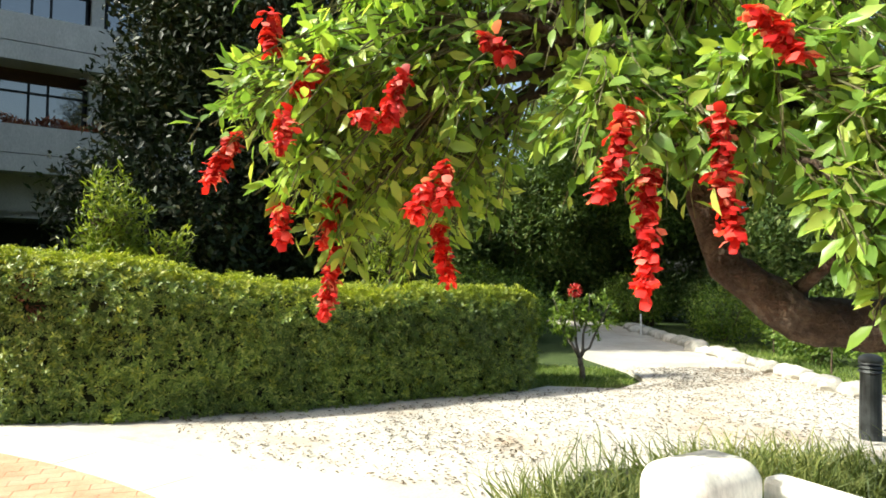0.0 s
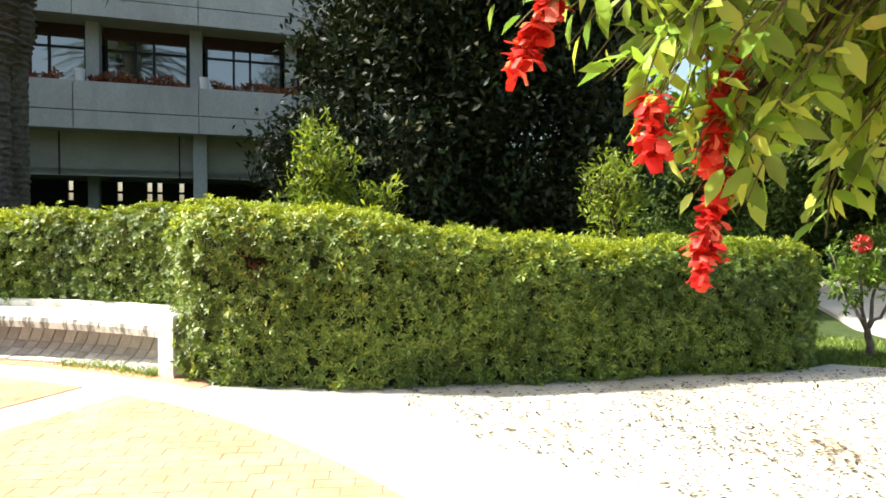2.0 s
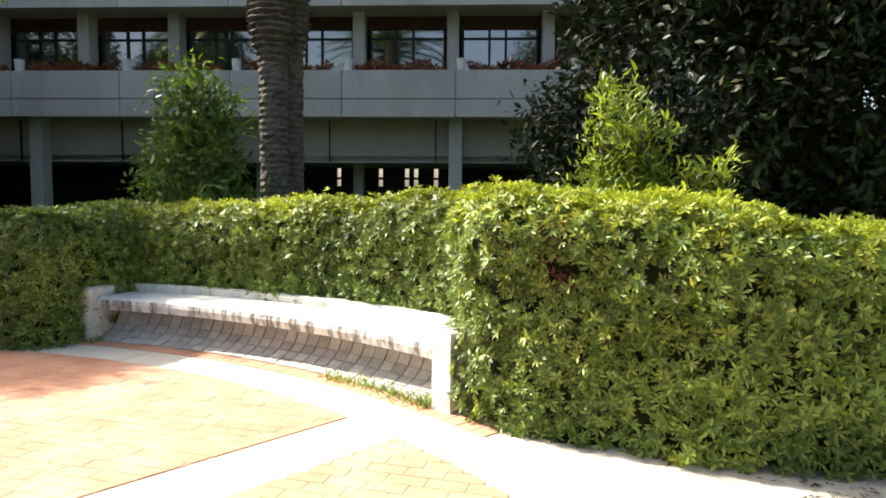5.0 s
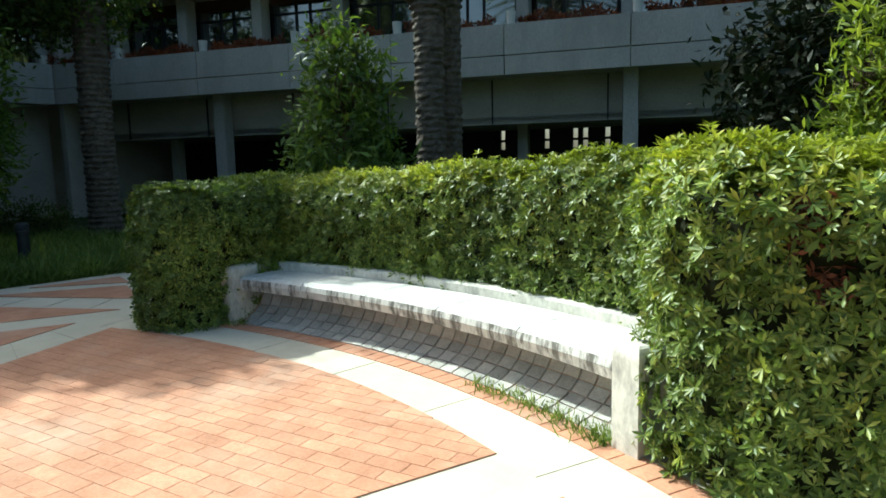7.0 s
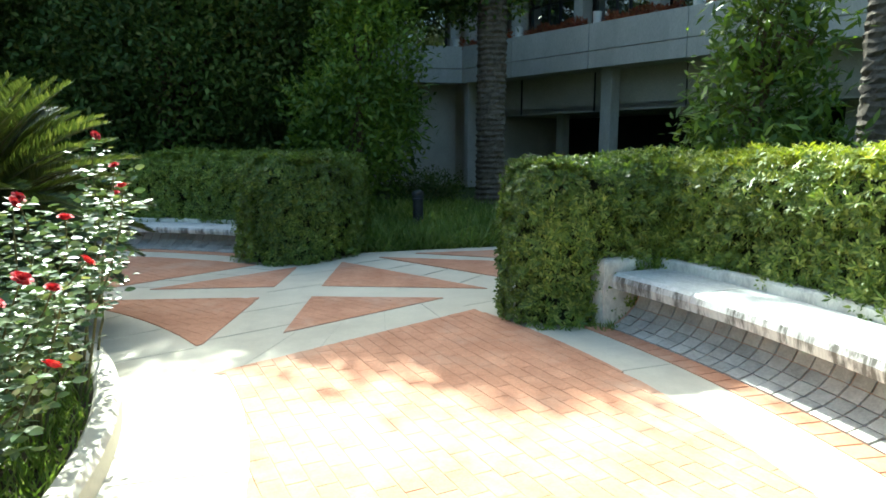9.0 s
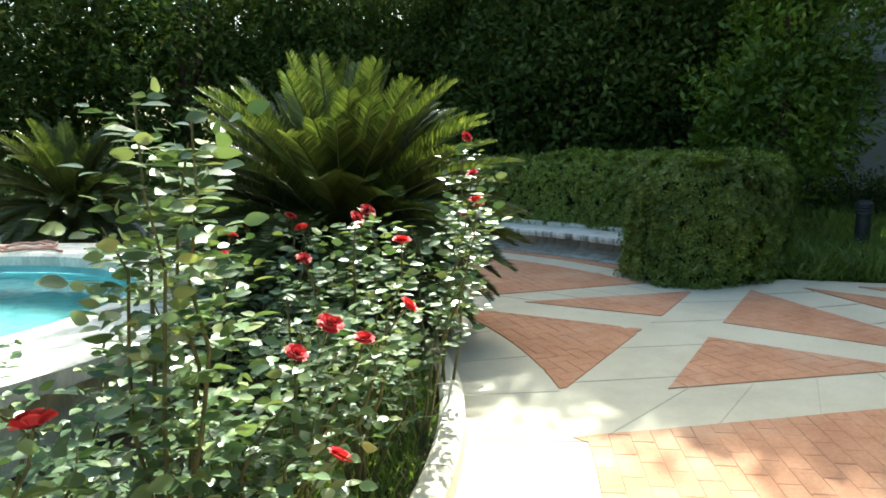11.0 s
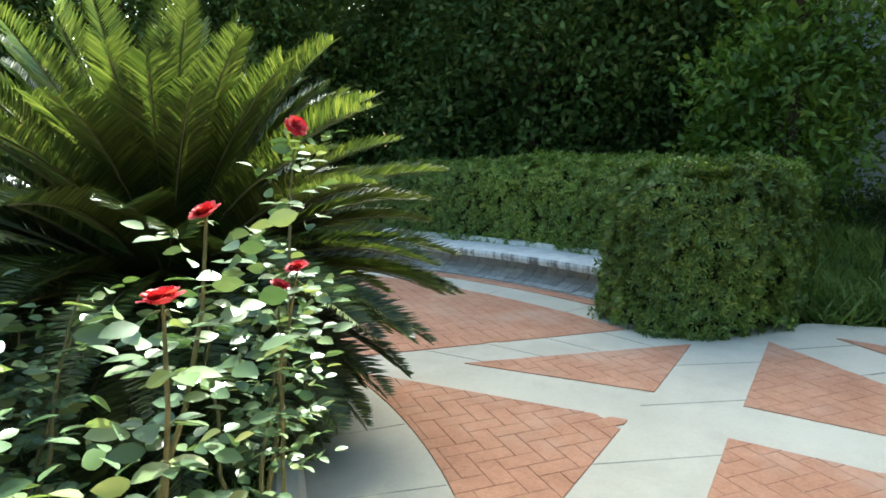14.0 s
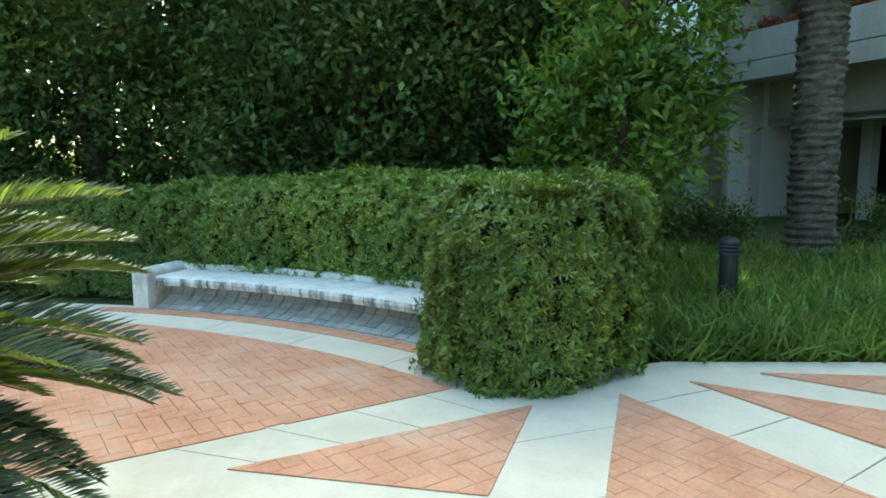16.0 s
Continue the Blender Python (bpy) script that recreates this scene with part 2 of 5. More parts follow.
def leaf_mesh(name, pos, way, up, length, width, mat, shape=LEAF2):
    """Many leaves in one mesh: each starts at pos, points along way, and shows its face towards up."""
    tv, tf = shape
    pos, way, up = np.asarray(pos, float), unit(np.asarray(way, float)), np.asarray(up, float)
    n = len(pos)
    side = unit(np.cross(up, way) + 1e-6)
    nrm = np.cross(way, side)
    length, width = np.broadcast_to(length, (n,)), np.broadcast_to(width, (n,))
    v = (pos[:, None] + way[:, None] * (tv[None, :, 0:1] * length[:, None, None]) + side[:, None] * (tv[None, :, 1:2] * width[:, None, None])
         + nrm[:, None] * (tv[None, :, 2:3] * length[:, None, None])).reshape(-1, 3)
    k = len(tv)
    sizes = np.array([len(f) for f in tf])
    idx = (np.concatenate([np.array(f) for f in tf])[None] + (np.arange(n) * k)[:, None]).ravel()
    me = bpy.data.meshes.new(name)
    me.vertices.add(len(v))
    me.vertices.foreach_set("co", v.ravel())
    me.loops.add(len(idx))
    me.loops.foreach_set("vertex_index", idx.astype(np.int32))
    tot = np.tile(sizes, n)
    me.polygons.add(len(tot))
    me.polygons.foreach_set("loop_start", np.concatenate([[0], np.cumsum(tot)[:-1]]).astype(np.int32))
    me.update(calc_edges=True)
    me.validate()
    me.materials.append(mat)
    return me


def ball(n):
    return unit(RNG.normal(size=(n, 3)))


def tube(pts, radii, seg=8, jitter=0.0):
    """Vertices and faces of a tapered, capped tube along pts."""
    pts = [Vector(p) for p in pts]
    vs, fs = [], []
    for i, p in enumerate(pts):
        d = (pts[min(i + 1, len(pts) - 1)] - pts[max(i - 1, 0)]).normalized()
        a = d.orthogonal().normalized() if i == 0 else (a - d * a.dot(d)).normalized()
        b = d.cross(a)
        for k in range(seg):
            w = 2 * math.pi * k / seg
            r = radii[i] * (1 + jitter * (RNG.random() - 0.5))
            vs.append(p + (a * math.cos(w) + b * math.sin(w)) * r)
    for i in range(len(pts) - 1):
        for k in range(seg):
            q = (k + 1) % seg
            fs.append((i * seg + k, i * seg + q, (i + 1) * seg + q, (i + 1) * seg + k))
    fs.append(tuple(reversed(range(seg))))
    fs.append(tuple((len(pts) - 1) * seg + k for k in range(seg)))
    return vs, fs


def join(pieces):
    vs, fs = [], []
    for v, f in pieces:
        o = len(vs)
        vs += v
        fs += [tuple(i + o for i in g) for g in f]
    return vs, fs


def bend(a, b, sag=0.0, n=6, wob=0.0):
    a, b = Vector(a), Vector(b)
    out = []
    for i in range(n + 1):
        s = i / n
        p = a.lerp(b, s) + Vector((0, 0, sag * 4 * s * (1 - s)))
        if 0 < i < n:
            p += Vector(RNG.normal(size=3)) * wob
        out.append(p)
    return out


# ---- plan of the round plaza ----
CX, CY = -5.6, -1.75
R_CURB, R_INNER, R_RING, R_EDGE, R_BENCH, R_BACK = 4.03, 4.6, 6.8, 7.18, 7.36, 7.86


def polar(r, deg, z=0.0):
    return Vector((CX + r * math.cos(radians(deg)), CY + r * math.sin(radians(deg)), z))


def arc(r, a, b, z=0.0, step=1.5):
    n = max(2, int(abs(b - a) / step))
    return [polar(r, a + (b - a) * i / n, z) for i in range(n + 1)]


def sheet(name, outline, z0, z1, mat, parent=None, label=""):
    """A flat slab of any outline from z0 up to z1."""
    bm = bmesh.new()
    f = bm.faces.new([bm.verts.new((p[0], p[1], z1)) for p in outline])
    bm.normal_update()
    if f.normal.z < 0:
        f.normal_flip()
    g = bmesh.ops.extrude_face_region(bm, geom=[f])
    for v in g["geom"]:
        if isinstance(v, bmesh.types.BMVert):
            v.co.z = z0
    bmesh.ops.recalc_face_normals(bm, faces=bm.faces)
    return part(name, bm, mat, parent, label)


def ring_slab(name, r0, r1, a, b, z0, z1, mat, parent=None, label="", step=1.5):
    return sheet(name, arc(r0, a, b, 0, step) + arc(r1, b, a, 0, step), z0, z1, mat, parent, label)


def sweep(name, profile, a, b, mat, parent=None, label="", step=1.2, smooth=False):
    """A closed profile of (radius, height) swept round the plaza from a to b degrees, with capped ends."""
    n = max(2, int(abs(b - a) / step))
    k = len(profile)
    vs = [polar(r, a + (b - a) * i / n, z) for i in range(n + 1) for r, z in profile]
    fs = [(i * k + j, i * k + (j + 1) % k, (i + 1) * k + (j + 1) % k, (i + 1) * k + j) for i in range(n) for j in range(k)]
    fs += [tuple(range(k)), tuple(n * k + j for j in reversed(range(k)))]
    ob = link(name, vs, fs, mat, parent, label, smooth)
    return ob

# ---- ground ----
ground = sheet("ground", [(-900, -900), (900, -900), (900, 900), (-900, 900)], -0.5, -0.06, M_LAWN)
tagged(ground, "green lawn and earth between the trees", "ground", kind="structure")

PLAZA = thing("plaza_floor", (CX, CY, 0), "round plaza floor of pale concrete strips and terracotta brick", "paving", kind="structure")
sheet("concrete_disc", arc(7.46, 0, 360)[:-1], -0.2, 0.0, M_CONCRETE, PLAZA)

PATH = sheet("gravel_path", [(-3.9, 5.2), (-3.3, 5.5), (-1.6, 6.2), (0.9, 7.4), (1.25, 7.75), (2.1, 7.7), (2.6, 8.3), (2.6, 9.2), (2.3, 10.5), (2.5, 13.0), (3.2, 15.2),
                             (2.8, 18.5), (1.4, 22), (2.4, 22.5), (4.1, 19), (4.6, 15.5), (4.75, 13.4), (4.6, 10.2), (4.9, 8.0), (5.9, 6.6), (7.5, 5.9), (7.2, 4.6), (4.5, 4.9), (2.6, 5.0),
                             (1.0, 4.5), (0.4, 3.6), (0.2, 2.5), (-1.5, 3.2), (-3.0, 4.4)], -0.2, -0.006, M_GRAVEL)
tagged(PATH, "pale gravel path strewn with dry leaves", "path", kind="structure")


def brick_panel(sides, r_in=None, r_out=None, turn=47.0, middle=(-7.0, 3.5), raked=False):
    """Outlines of bricks, herringbone or in courses raked by a third, inside straight sides (each a pair of points, the panel to their left) and between two radii."""
    W, gap = 0.102, 0.003
    out = []
    ca, sa = math.cos(radians(turn)), math.sin(radians(turn))
    for i in range(-85, 85):
        for j in range(-85, 85):
            t = (i - j) % 4
            if raked:
                if i % 2:
                    continue
                rect = (i + 2 * (j % 3) / 3, j, i + 2 + 2 * (j % 3) / 3, j + 1)
            elif t == 0:
                rect = (i, j, i + 2, j + 1)
            elif t == 3:
                rect = (i, j, i + 1, j + 2)
            else:
                continue
            x1, y1, x2, y2 = rect[0] * W + gap / 2, rect[1] * W + gap / 2, rect[2] * W - gap / 2, rect[3] * W - gap / 2
            poly = [(middle[0] + x * ca - y * sa, middle[1] + x * sa + y * ca) for x, y in ((x1, y1), (x2, y1), (x2, y2), (x1, y2))]
            mx, my = sum(p[0] for p in poly) / 4, sum(p[1] for p in poly) / 4
            rr = math.hypot(mx - CX, my - CY)
            if (r_out and rr > r_out + 0.15) or (r_in and rr < r_in - 0.15):
                continue
            cuts = list(sides)
            ux, uy = (mx - CX) / rr, (my - CY) / rr
            if r_out:
                c = (CX + ux * r_out, CY + uy * r_out)
                cuts.append((c, (c[0] - uy, c[1] + ux)))
            if r_in:
                c = (CX + ux * r_in, CY + uy * r_in)
                cuts.append((c, (c[0] + uy, c[1] - ux)))
            for (px, py), (qx, qy) in cuts:
                nx, ny = -(qy - py), qx - px
                nl = math.hypot(nx, ny)
                d = [((x - px) * nx + (y - py) * ny) / nl for x, y in poly]
                if min(d) >= 0:
                    continue
                cut = []
                for k in range(len(poly)):
                    m = (k + 1) % len(poly)
                    if d[k] >= 0:
                        cut.append(poly[k])
                    if d[k] * d[m] < 0:
                        s = d[k] / (d[k] - d[m])
                        cut.append((poly[k][0] + s * (poly[m][0] - poly[k][0]), poly[k][1] + s * (poly[m][1] - poly[k][1])))
                poly = cut
                if len(poly) < 3:
                    break
            if len(poly) < 3:
                continue
            area = abs(sum(poly[k][0] * poly[k - 1][1] - poly[k - 1][0] * poly[k][1] for k in range(len(poly)))) / 2
            if area > 0.0015:
                out.append(poly)
    return out


def brick_solid(poly):
    """A brick of that outline, its upper edge eased, just proud of the bed."""
    lift = 0.0068 + 0.0012 * RNG.random()
    mx, my = sum(p[0] for p in poly) / len(poly), sum(p[1] for p in poly) / len(poly)
    k = len(poly)
    low = [(x, y, 0.0) for x, y in poly]
    mid = [(x, y, lift - 0.0015) for x, y in poly]
    top = [(x + (mx - x) * 0.05, y + (my - y) * 0.05, lift) for x, y in poly]
    fs = [(i, (i + 1) % k, (i + 1) % k + k, i + k) for i in range(k)] + [(i + k, (i + 1) % k + k, (i + 1) % k + 2 * k, i + 2 * k) for i in range(k)]
    return low + mid + top, fs + [tuple(range(2 * k, 3 * k))]


def bench(a, b, dr=0.0, hs=1.0):
    """A curved concrete seat on a coved foot of stone setts, with a post at each end."""
    mid = polar(7.6, (a + b) / 2)

    def fit(profile):
        return [(r + dr, z * hs) for r, z in profile]
    t = thing("curved_bench", mid, "curved white weathered concrete bench over a coved foot of stone setts", "bench", "curved benches of the plaza")
    seat = [(7.37, 0.31), (7.355, 0.37), (7.365, 0.41), (7.40, 0.43), (7.86, 0.425), (7.86, 0.30)]
    n = 5
    for k in range(n):
        sweep("seat_slab", fit(seat), a + 0.9 + (b - a - 1.8) * k / n + 0.03, a + 0.9 + (b - a - 1.8) * (k + 1) / n - 0.03, M_SEAT, t)
    sweep("back_ledge", fit([(7.865, 0.0), (7.865, 0.485), (7.88, 0.50), (7.98, 0.50), (7.99, 0.485), (7.99, 0.0)]), a + 0.3, b - 0.3, M_WHITEWASH, t)
    cove = fit([(7.34, 0.004), (7.44, 0.03), (7.53, 0.075), (7.60, 0.135), (7.66, 0.21), (7.69, 0.305)])
    sweep("cove_bed", cove + fit([(7.862, 0.305), (7.862, 0.0)]), a + 0.6, b - 0.6, M_MORTAR, t, smooth=False)
    count = int((b - a - 1.8) * radians(7.5) / 0.125)
    for i in range(count):
        a0 = a + 0.9 + (b - a - 1.8) * (i + 0.05) / count
        a1 = a + 0.9 + (b - a - 1.8) * (i + 0.95) / count
        rows = ((0, 1), (1, 2), (2, 3), (3, 5))
        for r, (p, q) in enumerate(rows):
            (r0, z0), (r1, z1) = cove[p], cove[q]
            e = Vector((r1 - r0, z1 - z0)).normalized()
            nn = Vector((-e.y, e.x)) * (0.010 + 0.006 * RNG.random())
            r0, z0, r1, z1 = r0 + e.x * 0.005, z0 + e.y * 0.005, r1 - e.x * 0.005, z1 - e.y * 0.005
            top = [polar(r0 + nn.x, a0, z0 + nn.y), polar(r1 + nn.x, a0, z1 + nn.y), polar(r1 + nn.x, a1, z1 + nn.y), polar(r0 + nn.x, a1, z0 + nn.y)]
            low = [polar(r0, a0, z0), polar(r1, a0, z1), polar(r1, a1, z1), polar(r0, a1, z0)]
            link("sett", top + low, [(3, 2, 1, 0), (0, 1, 5, 4), (1, 2, 6, 5), (2, 3, 7, 6), (3, 0, 4, 7)], M_SETT, t)
    for c, s in ((a, -1), (b, 1)):
        bm = bmesh.new()
        m = Matrix.Translation(polar(7.6 + dr, c)) @ Matrix.Rotation(radians(c), 4, "Z")
        big = dr > 0.1
        box(bm, (-0.30, -0.15 if big else -0.085, -0.02), (0.14 if big else 0.38, 0.13 if big else 0.085, 0.53 * hs * (1.13 if big else 1.0)), m)
        if big:
            up4 = [e for e in bm.edges if abs(e.verts[0].co.z - e.verts[1].co.z) > 0.2]
            bmesh.ops.bevel(bm, geom=up4, offset=0.085, segments=5, affect="EDGES", profile=0.5)
        top = [e for e in bm.edges if all(v.co.z > 0.3 for v in e.verts)]
        bmesh.ops.bevel(bm, geom=top, offset=0.09 if big else 0.06, segments=5, affect="EDGES", profile=0.5)
        part("end_post", bm, M_WHITEWASH, t, smooth=big)
    return t


M_SEAT = surface("streaked_white_concrete", (0.60, 0.59, 0.56), (0.76, 0.75, 0.72), 0.8, 5, 55, 0.4, (0.16, 0.15, 0.135), 11.0, stretch=(1, 1, 0.10), stain_at=(0.45, 0.58), drip=True)
BENCH_SPANS = ((79.7, 111.4), (151.5, 177.0), (4.0, 32.4))
for span, shift in zip(BENCH_SPANS, ((0, 1.0), (0.04, 0.74), (0.24, 1.16))):
    bench(*span, *shift)

# ---- hedges ----


def capsule(line, w):
    """Outline of a band of half-width w round a line, with round ends."""
    line = [Vector((p[0], p[1])) for p in line]
    left, right = [], []
    for i, p in enumerate(line):
        d = (line[min(i + 1, len(line) - 1)] - line[max(i - 1, 0)]).normalized()
        n = Vector((-d.y, d.x))
        left.append(p + n * w)
        right.append(p - n * w)
    def cap(p, d):
        a0 = math.atan2(d.y, d.x)
        return [p + Vector((math.cos(a0 + q), math.sin(a0 + q))) * w for q in [radians(x) for x in (67, 45, 22, 0, -22, -45, -67)]]
    return left + cap(line[-1], (line[-1] - line[-2]).normalized()) + right[::-1] + cap(line[0], (line[0] - line[1]).normalized())


def hedge(line, w, heights, label, density=840, leaf=0.054, lean=0.0, skips=(), lit_growth_from=9.0):
    """A clipped hedge: a near-black core painted as inner shade, and rosettes of leaves all over its skin."""
    out = capsule(line, w)
    n = len(line)
    pts = np.array([(p[0], p[1]) for p in line])
    seg = np.linalg.norm(np.diff(pts, axis=0), axis=1)
    cum = np.concatenate([[0], np.cumsum(seg)])

    def height(x, y):
        w2 = 1 / (np.linalg.norm(pts - (x, y), axis=1) ** 4 + 0.02)
        return float(np.interp((cum * w2).sum() / w2.sum() / cum[-1], np.linspace(0, 1, len(heights)), heights))
    mid = pts.mean(axis=0)
    t = thing("hedge", (mid[0], mid[1], -0.02), label, "hedge", "clipped hedges round the plaza")
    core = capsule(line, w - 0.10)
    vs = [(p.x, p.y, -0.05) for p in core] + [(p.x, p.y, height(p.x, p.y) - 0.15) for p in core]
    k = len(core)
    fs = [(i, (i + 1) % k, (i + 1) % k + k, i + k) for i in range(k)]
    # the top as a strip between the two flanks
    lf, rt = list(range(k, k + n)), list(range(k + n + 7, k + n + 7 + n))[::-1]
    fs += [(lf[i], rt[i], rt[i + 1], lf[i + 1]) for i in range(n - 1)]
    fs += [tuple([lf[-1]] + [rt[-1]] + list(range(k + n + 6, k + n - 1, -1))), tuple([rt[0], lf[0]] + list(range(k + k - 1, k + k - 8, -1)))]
    # Near-black core: the shade between the leaves put into its colour.
    link("hedge_core", vs, fs, M_CORE, t, "near-black inner core, shade between the leaves in its colour")
    o = np.array([(p.x, p.y) for p in out] + [(out[0].x, out[0].y)])
    es = np.linalg.norm(np.diff(o, axis=0), axis=1)
    per = es.sum()
    hm = float(np.mean(heights))
    ns, nt_ = int(per * hm * density), int(cum[-1] * 2 * w * density * 1.15 + 3 * w * w * density)
    # flanks
    e = RNG.choice(len(es), ns, p=es / per)
    f = RNG.random(ns)
    xy = o[e] + (o[e + 1] - o[e]) * f[:, None]
    d = unit(o[e + 1] - o[e])
    nrm = np.stack([d[:, 1], -d[:, 0], np.zeros(ns)], 1)
    area = sum(o[i][0] * o[i + 1][1] - o[i + 1][0] * o[i][1] for i in range(len(o) - 1))
    if area < 0:
        nrm = -nrm
    h = np.array([height(x, y) for x, y in xy])
    z = RNG.random(ns) ** 0.95 * h
    rr = np.clip((z - (h - 0.24)) / 0.24, 0, 1)
    inset = 0.20 * (1 - np.sqrt(np.maximum(0, 1 - rr ** 2)))
    nrm[:, 2] = rr * 0.9
    pos = np.concatenate([xy, z[:, None]], 1)
    pos[:, :2] -= nrm[:, :2] * inset[:, None]
    pos[:, :2] += (nrm[:, :2] * ((z / h - 0.5) * lean)[:, None])
    # top
    s = RNG.random(nt_) * (cum[-1] + 1.6 * w) - 0.8 * w
    q = (RNG.random(nt_) * 2 - 1) * (w - 0.05)
    i = np.clip(np.searchsorted(cum, s) - 1, 0, n - 2)
    dd = unit(pts[i + 1] - pts[i])
    over = np.where(s < 0, -s, np.where(s > cum[-1], s - cum[-1], 0))
    q = q * np.sqrt(np.maximum(0, 1 - (over / w) ** 2))
    tx = pts[i] + dd * (s - cum[i])[:, None] + np.stack([-dd[:, 1], dd[:, 0]], 1) * q[:, None]
    th = np.array([height(x, y) for x, y in tx])
    edge = np.clip((np.abs(q) - (w - 0.24)) / 0.24, 0, 1)
    th -= 0.18 * (1 - np.sqrt(np.maximum(0, 1 - edge ** 2)))
    tp = np.concatenate([tx, th[:, None]], 1)
    tn = np.tile((0.0, 0.0, 1.0), (nt_, 1))
    pos, nrm = np.concatenate([pos, tp]), np.concatenate([nrm, tn])
    wav = np.array([noise.noise(Vector(p) * 1.9) + 0.6 * noise.noise(Vector(p) * 6.0) for p in pos])
    pos = pos + unit(nrm) * (wav * 0.075 + RNG.normal(size=len(pos)) * 0.028)[:, None]
    for skip in skips:
        keep = np.linalg.norm((pos - skip[:3]) / skip[3:], axis=1) > 1 + 0.5 * RNG.random(len(pos))
        pos, nrm = pos[keep], nrm[keep]
    k = 9
    axis = unit(nrm + ball(len(pos)) * 0.45 + (0, 0, 0.25))
    a1 = unit(np.cross(axis, ball(len(pos))))
    a2 = np.cross(axis, a1)
    ang = (np.arange(k) / k * 2 * math.pi)[None] + RNG.random((len(pos), 1)) * 6.28 + RNG.normal(size=(len(pos), k)) * 0.25
    el = 0.05 + 0.75 * RNG.random((len(pos), k)) ** 1.5
    rad = a1[:, None] * np.cos(ang)[..., None] + a2[:, None] * np.sin(ang)[..., None]
    way = rad * np.cos(el)[..., None] + axis[:, None] * np.sin(el)[..., None]
    up = axis[:, None] * np.cos(el)[..., None] - rad * np.sin(el)[..., None]
    size = leaf * (0.7 + 0.5 * RNG.random(len(pos)))[:, None] * (0.8 + 0.4 * RNG.random((len(pos), k)))
    base = np.repeat(pos, k, 0)
    way, up, size = way.reshape(-1, 3), up.reshape(-1, 3), size.ravel()
    # Upward-facing leaves get the paler mix: new tips plus sunlight put into colour.
    lit_growth = np.repeat((unit(nrm)[:, 2] + 0.25 * RNG.normal(size=len(nrm))) > lit_growth_from, k)
    for tip, name, mat in ((False, "hedge_foliage", M_HEDGE), (True, "hedge_new_growth", M_SUNLIT_TIP)):
        m = lit_growth == tip
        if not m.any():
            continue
        place(name, leaf_mesh(name, base[m], way[m], up[m], size[m], size[m] * 0.28, mat, OBOVATE), t, "pale yellow-green new growth with sunlight put into its colour" if tip else "")
    return t


HEDGE1 = hedge([(-3.80, 5.97), (-2.9, 6.15), (-2.2, 6.45), (-1.4, 6.86), (-0.5, 7.35), (0.45, 7.85)], 0.62, (1.36, 1.32, 1.17, 1.08, 1.09, 1.09), "clipped green hedge with pale new tips, painted sunlit, beside the gravel path",
              lean=0.05, lit_growth_from=0.45, skips=(np.array([-2.98, 5.62, 0.97, 0.10, 0.14, 0.07]), np.array([-3.46, 5.50, 0.99, 0.09, 0.14, 0.08])))
RNG2 = np.random.default_rng(11)
dead = np.concatenate([RNG2.normal(size=(230, 3)) * (0.06, 0.03, 0.06) + (-3.56, 5.46, 1.12), RNG2.normal(size=(90, 3)) * (0.04, 0.03, 0.04) + (-3.43, 5.47, 0.90)])
WITHERED = leaf_mesh("withered_patch", dead, unit(RNG2.normal(size=dead.shape) + (0, -0.5, 0.2)), unit(RNG2.normal(size=dead.shape)), 0.055, 0.02, foliage("rusty_dead_leaf", (0.08, 0.03, 0.02), (0.22, 0.08, 0.045), (0.36, 0.13, 0.08), 0.15, 0.8))
tagged(place("withered_patch", WITHERED, HEDGE1), "rust-brown withered leaves", kind="stuff")
hedge([polar(8.42, x) for x in np.arange(81, 112.1, 2.5)], 0.48, (1.38, 1.36, 1.31, 1.25), "clipped green hedge behind the curved bench", lit_growth_from=0.5)
hedge([polar(7.3, 114.7), polar(7.7, 114.3), polar(8.3, 113.6)], 0.46, (1.20, 1.23, 1.26), "rounded clipped hedge end beside the curved bench")
hedge([polar(8.40, x) for x in np.arange(151.5, 189.1, 2.5)], 0.45, (1.24, 1.25, 1.17, 1.02), "clipped green hedge behind the curved bench, in shade")
hedge([polar(7.45, 146.2), polar(7.80, 146.6), polar(8.3, 147.4)], 0.60, (1.20, 1.23, 1.23), "rounded clipped hedge end beside the curved bench")

# ---- building ----
BU = Vector((0.835, 0.55, 0)).normalized()
BN = Vector((BU.y, -BU.x, 0))
B0 = Vector((-12.27, 16.92, 0))
BM = Matrix(((BU.x, -BN.x, 0, B0.x), (BU.y, -BN.y, 0, B0.y), (0, 0, 1, 0), (0, 0, 0, 1)))   # u along, w inwards, z up
BAY, PIER = 3.17, 2.72   # parapet panels and window piers keep different spacings
U0, U1 = -18.3, 9.51
HOUSE = thing("office_building", B0, "grey precast concrete office building with banded windows and planted parapets", "building")


def block(name, lo, hi, mat, parent=HOUSE, label="", bevel=0.0, m=BM):
    return part(name, box(bmesh.new(), lo, hi, m, bevel), mat, parent, label)


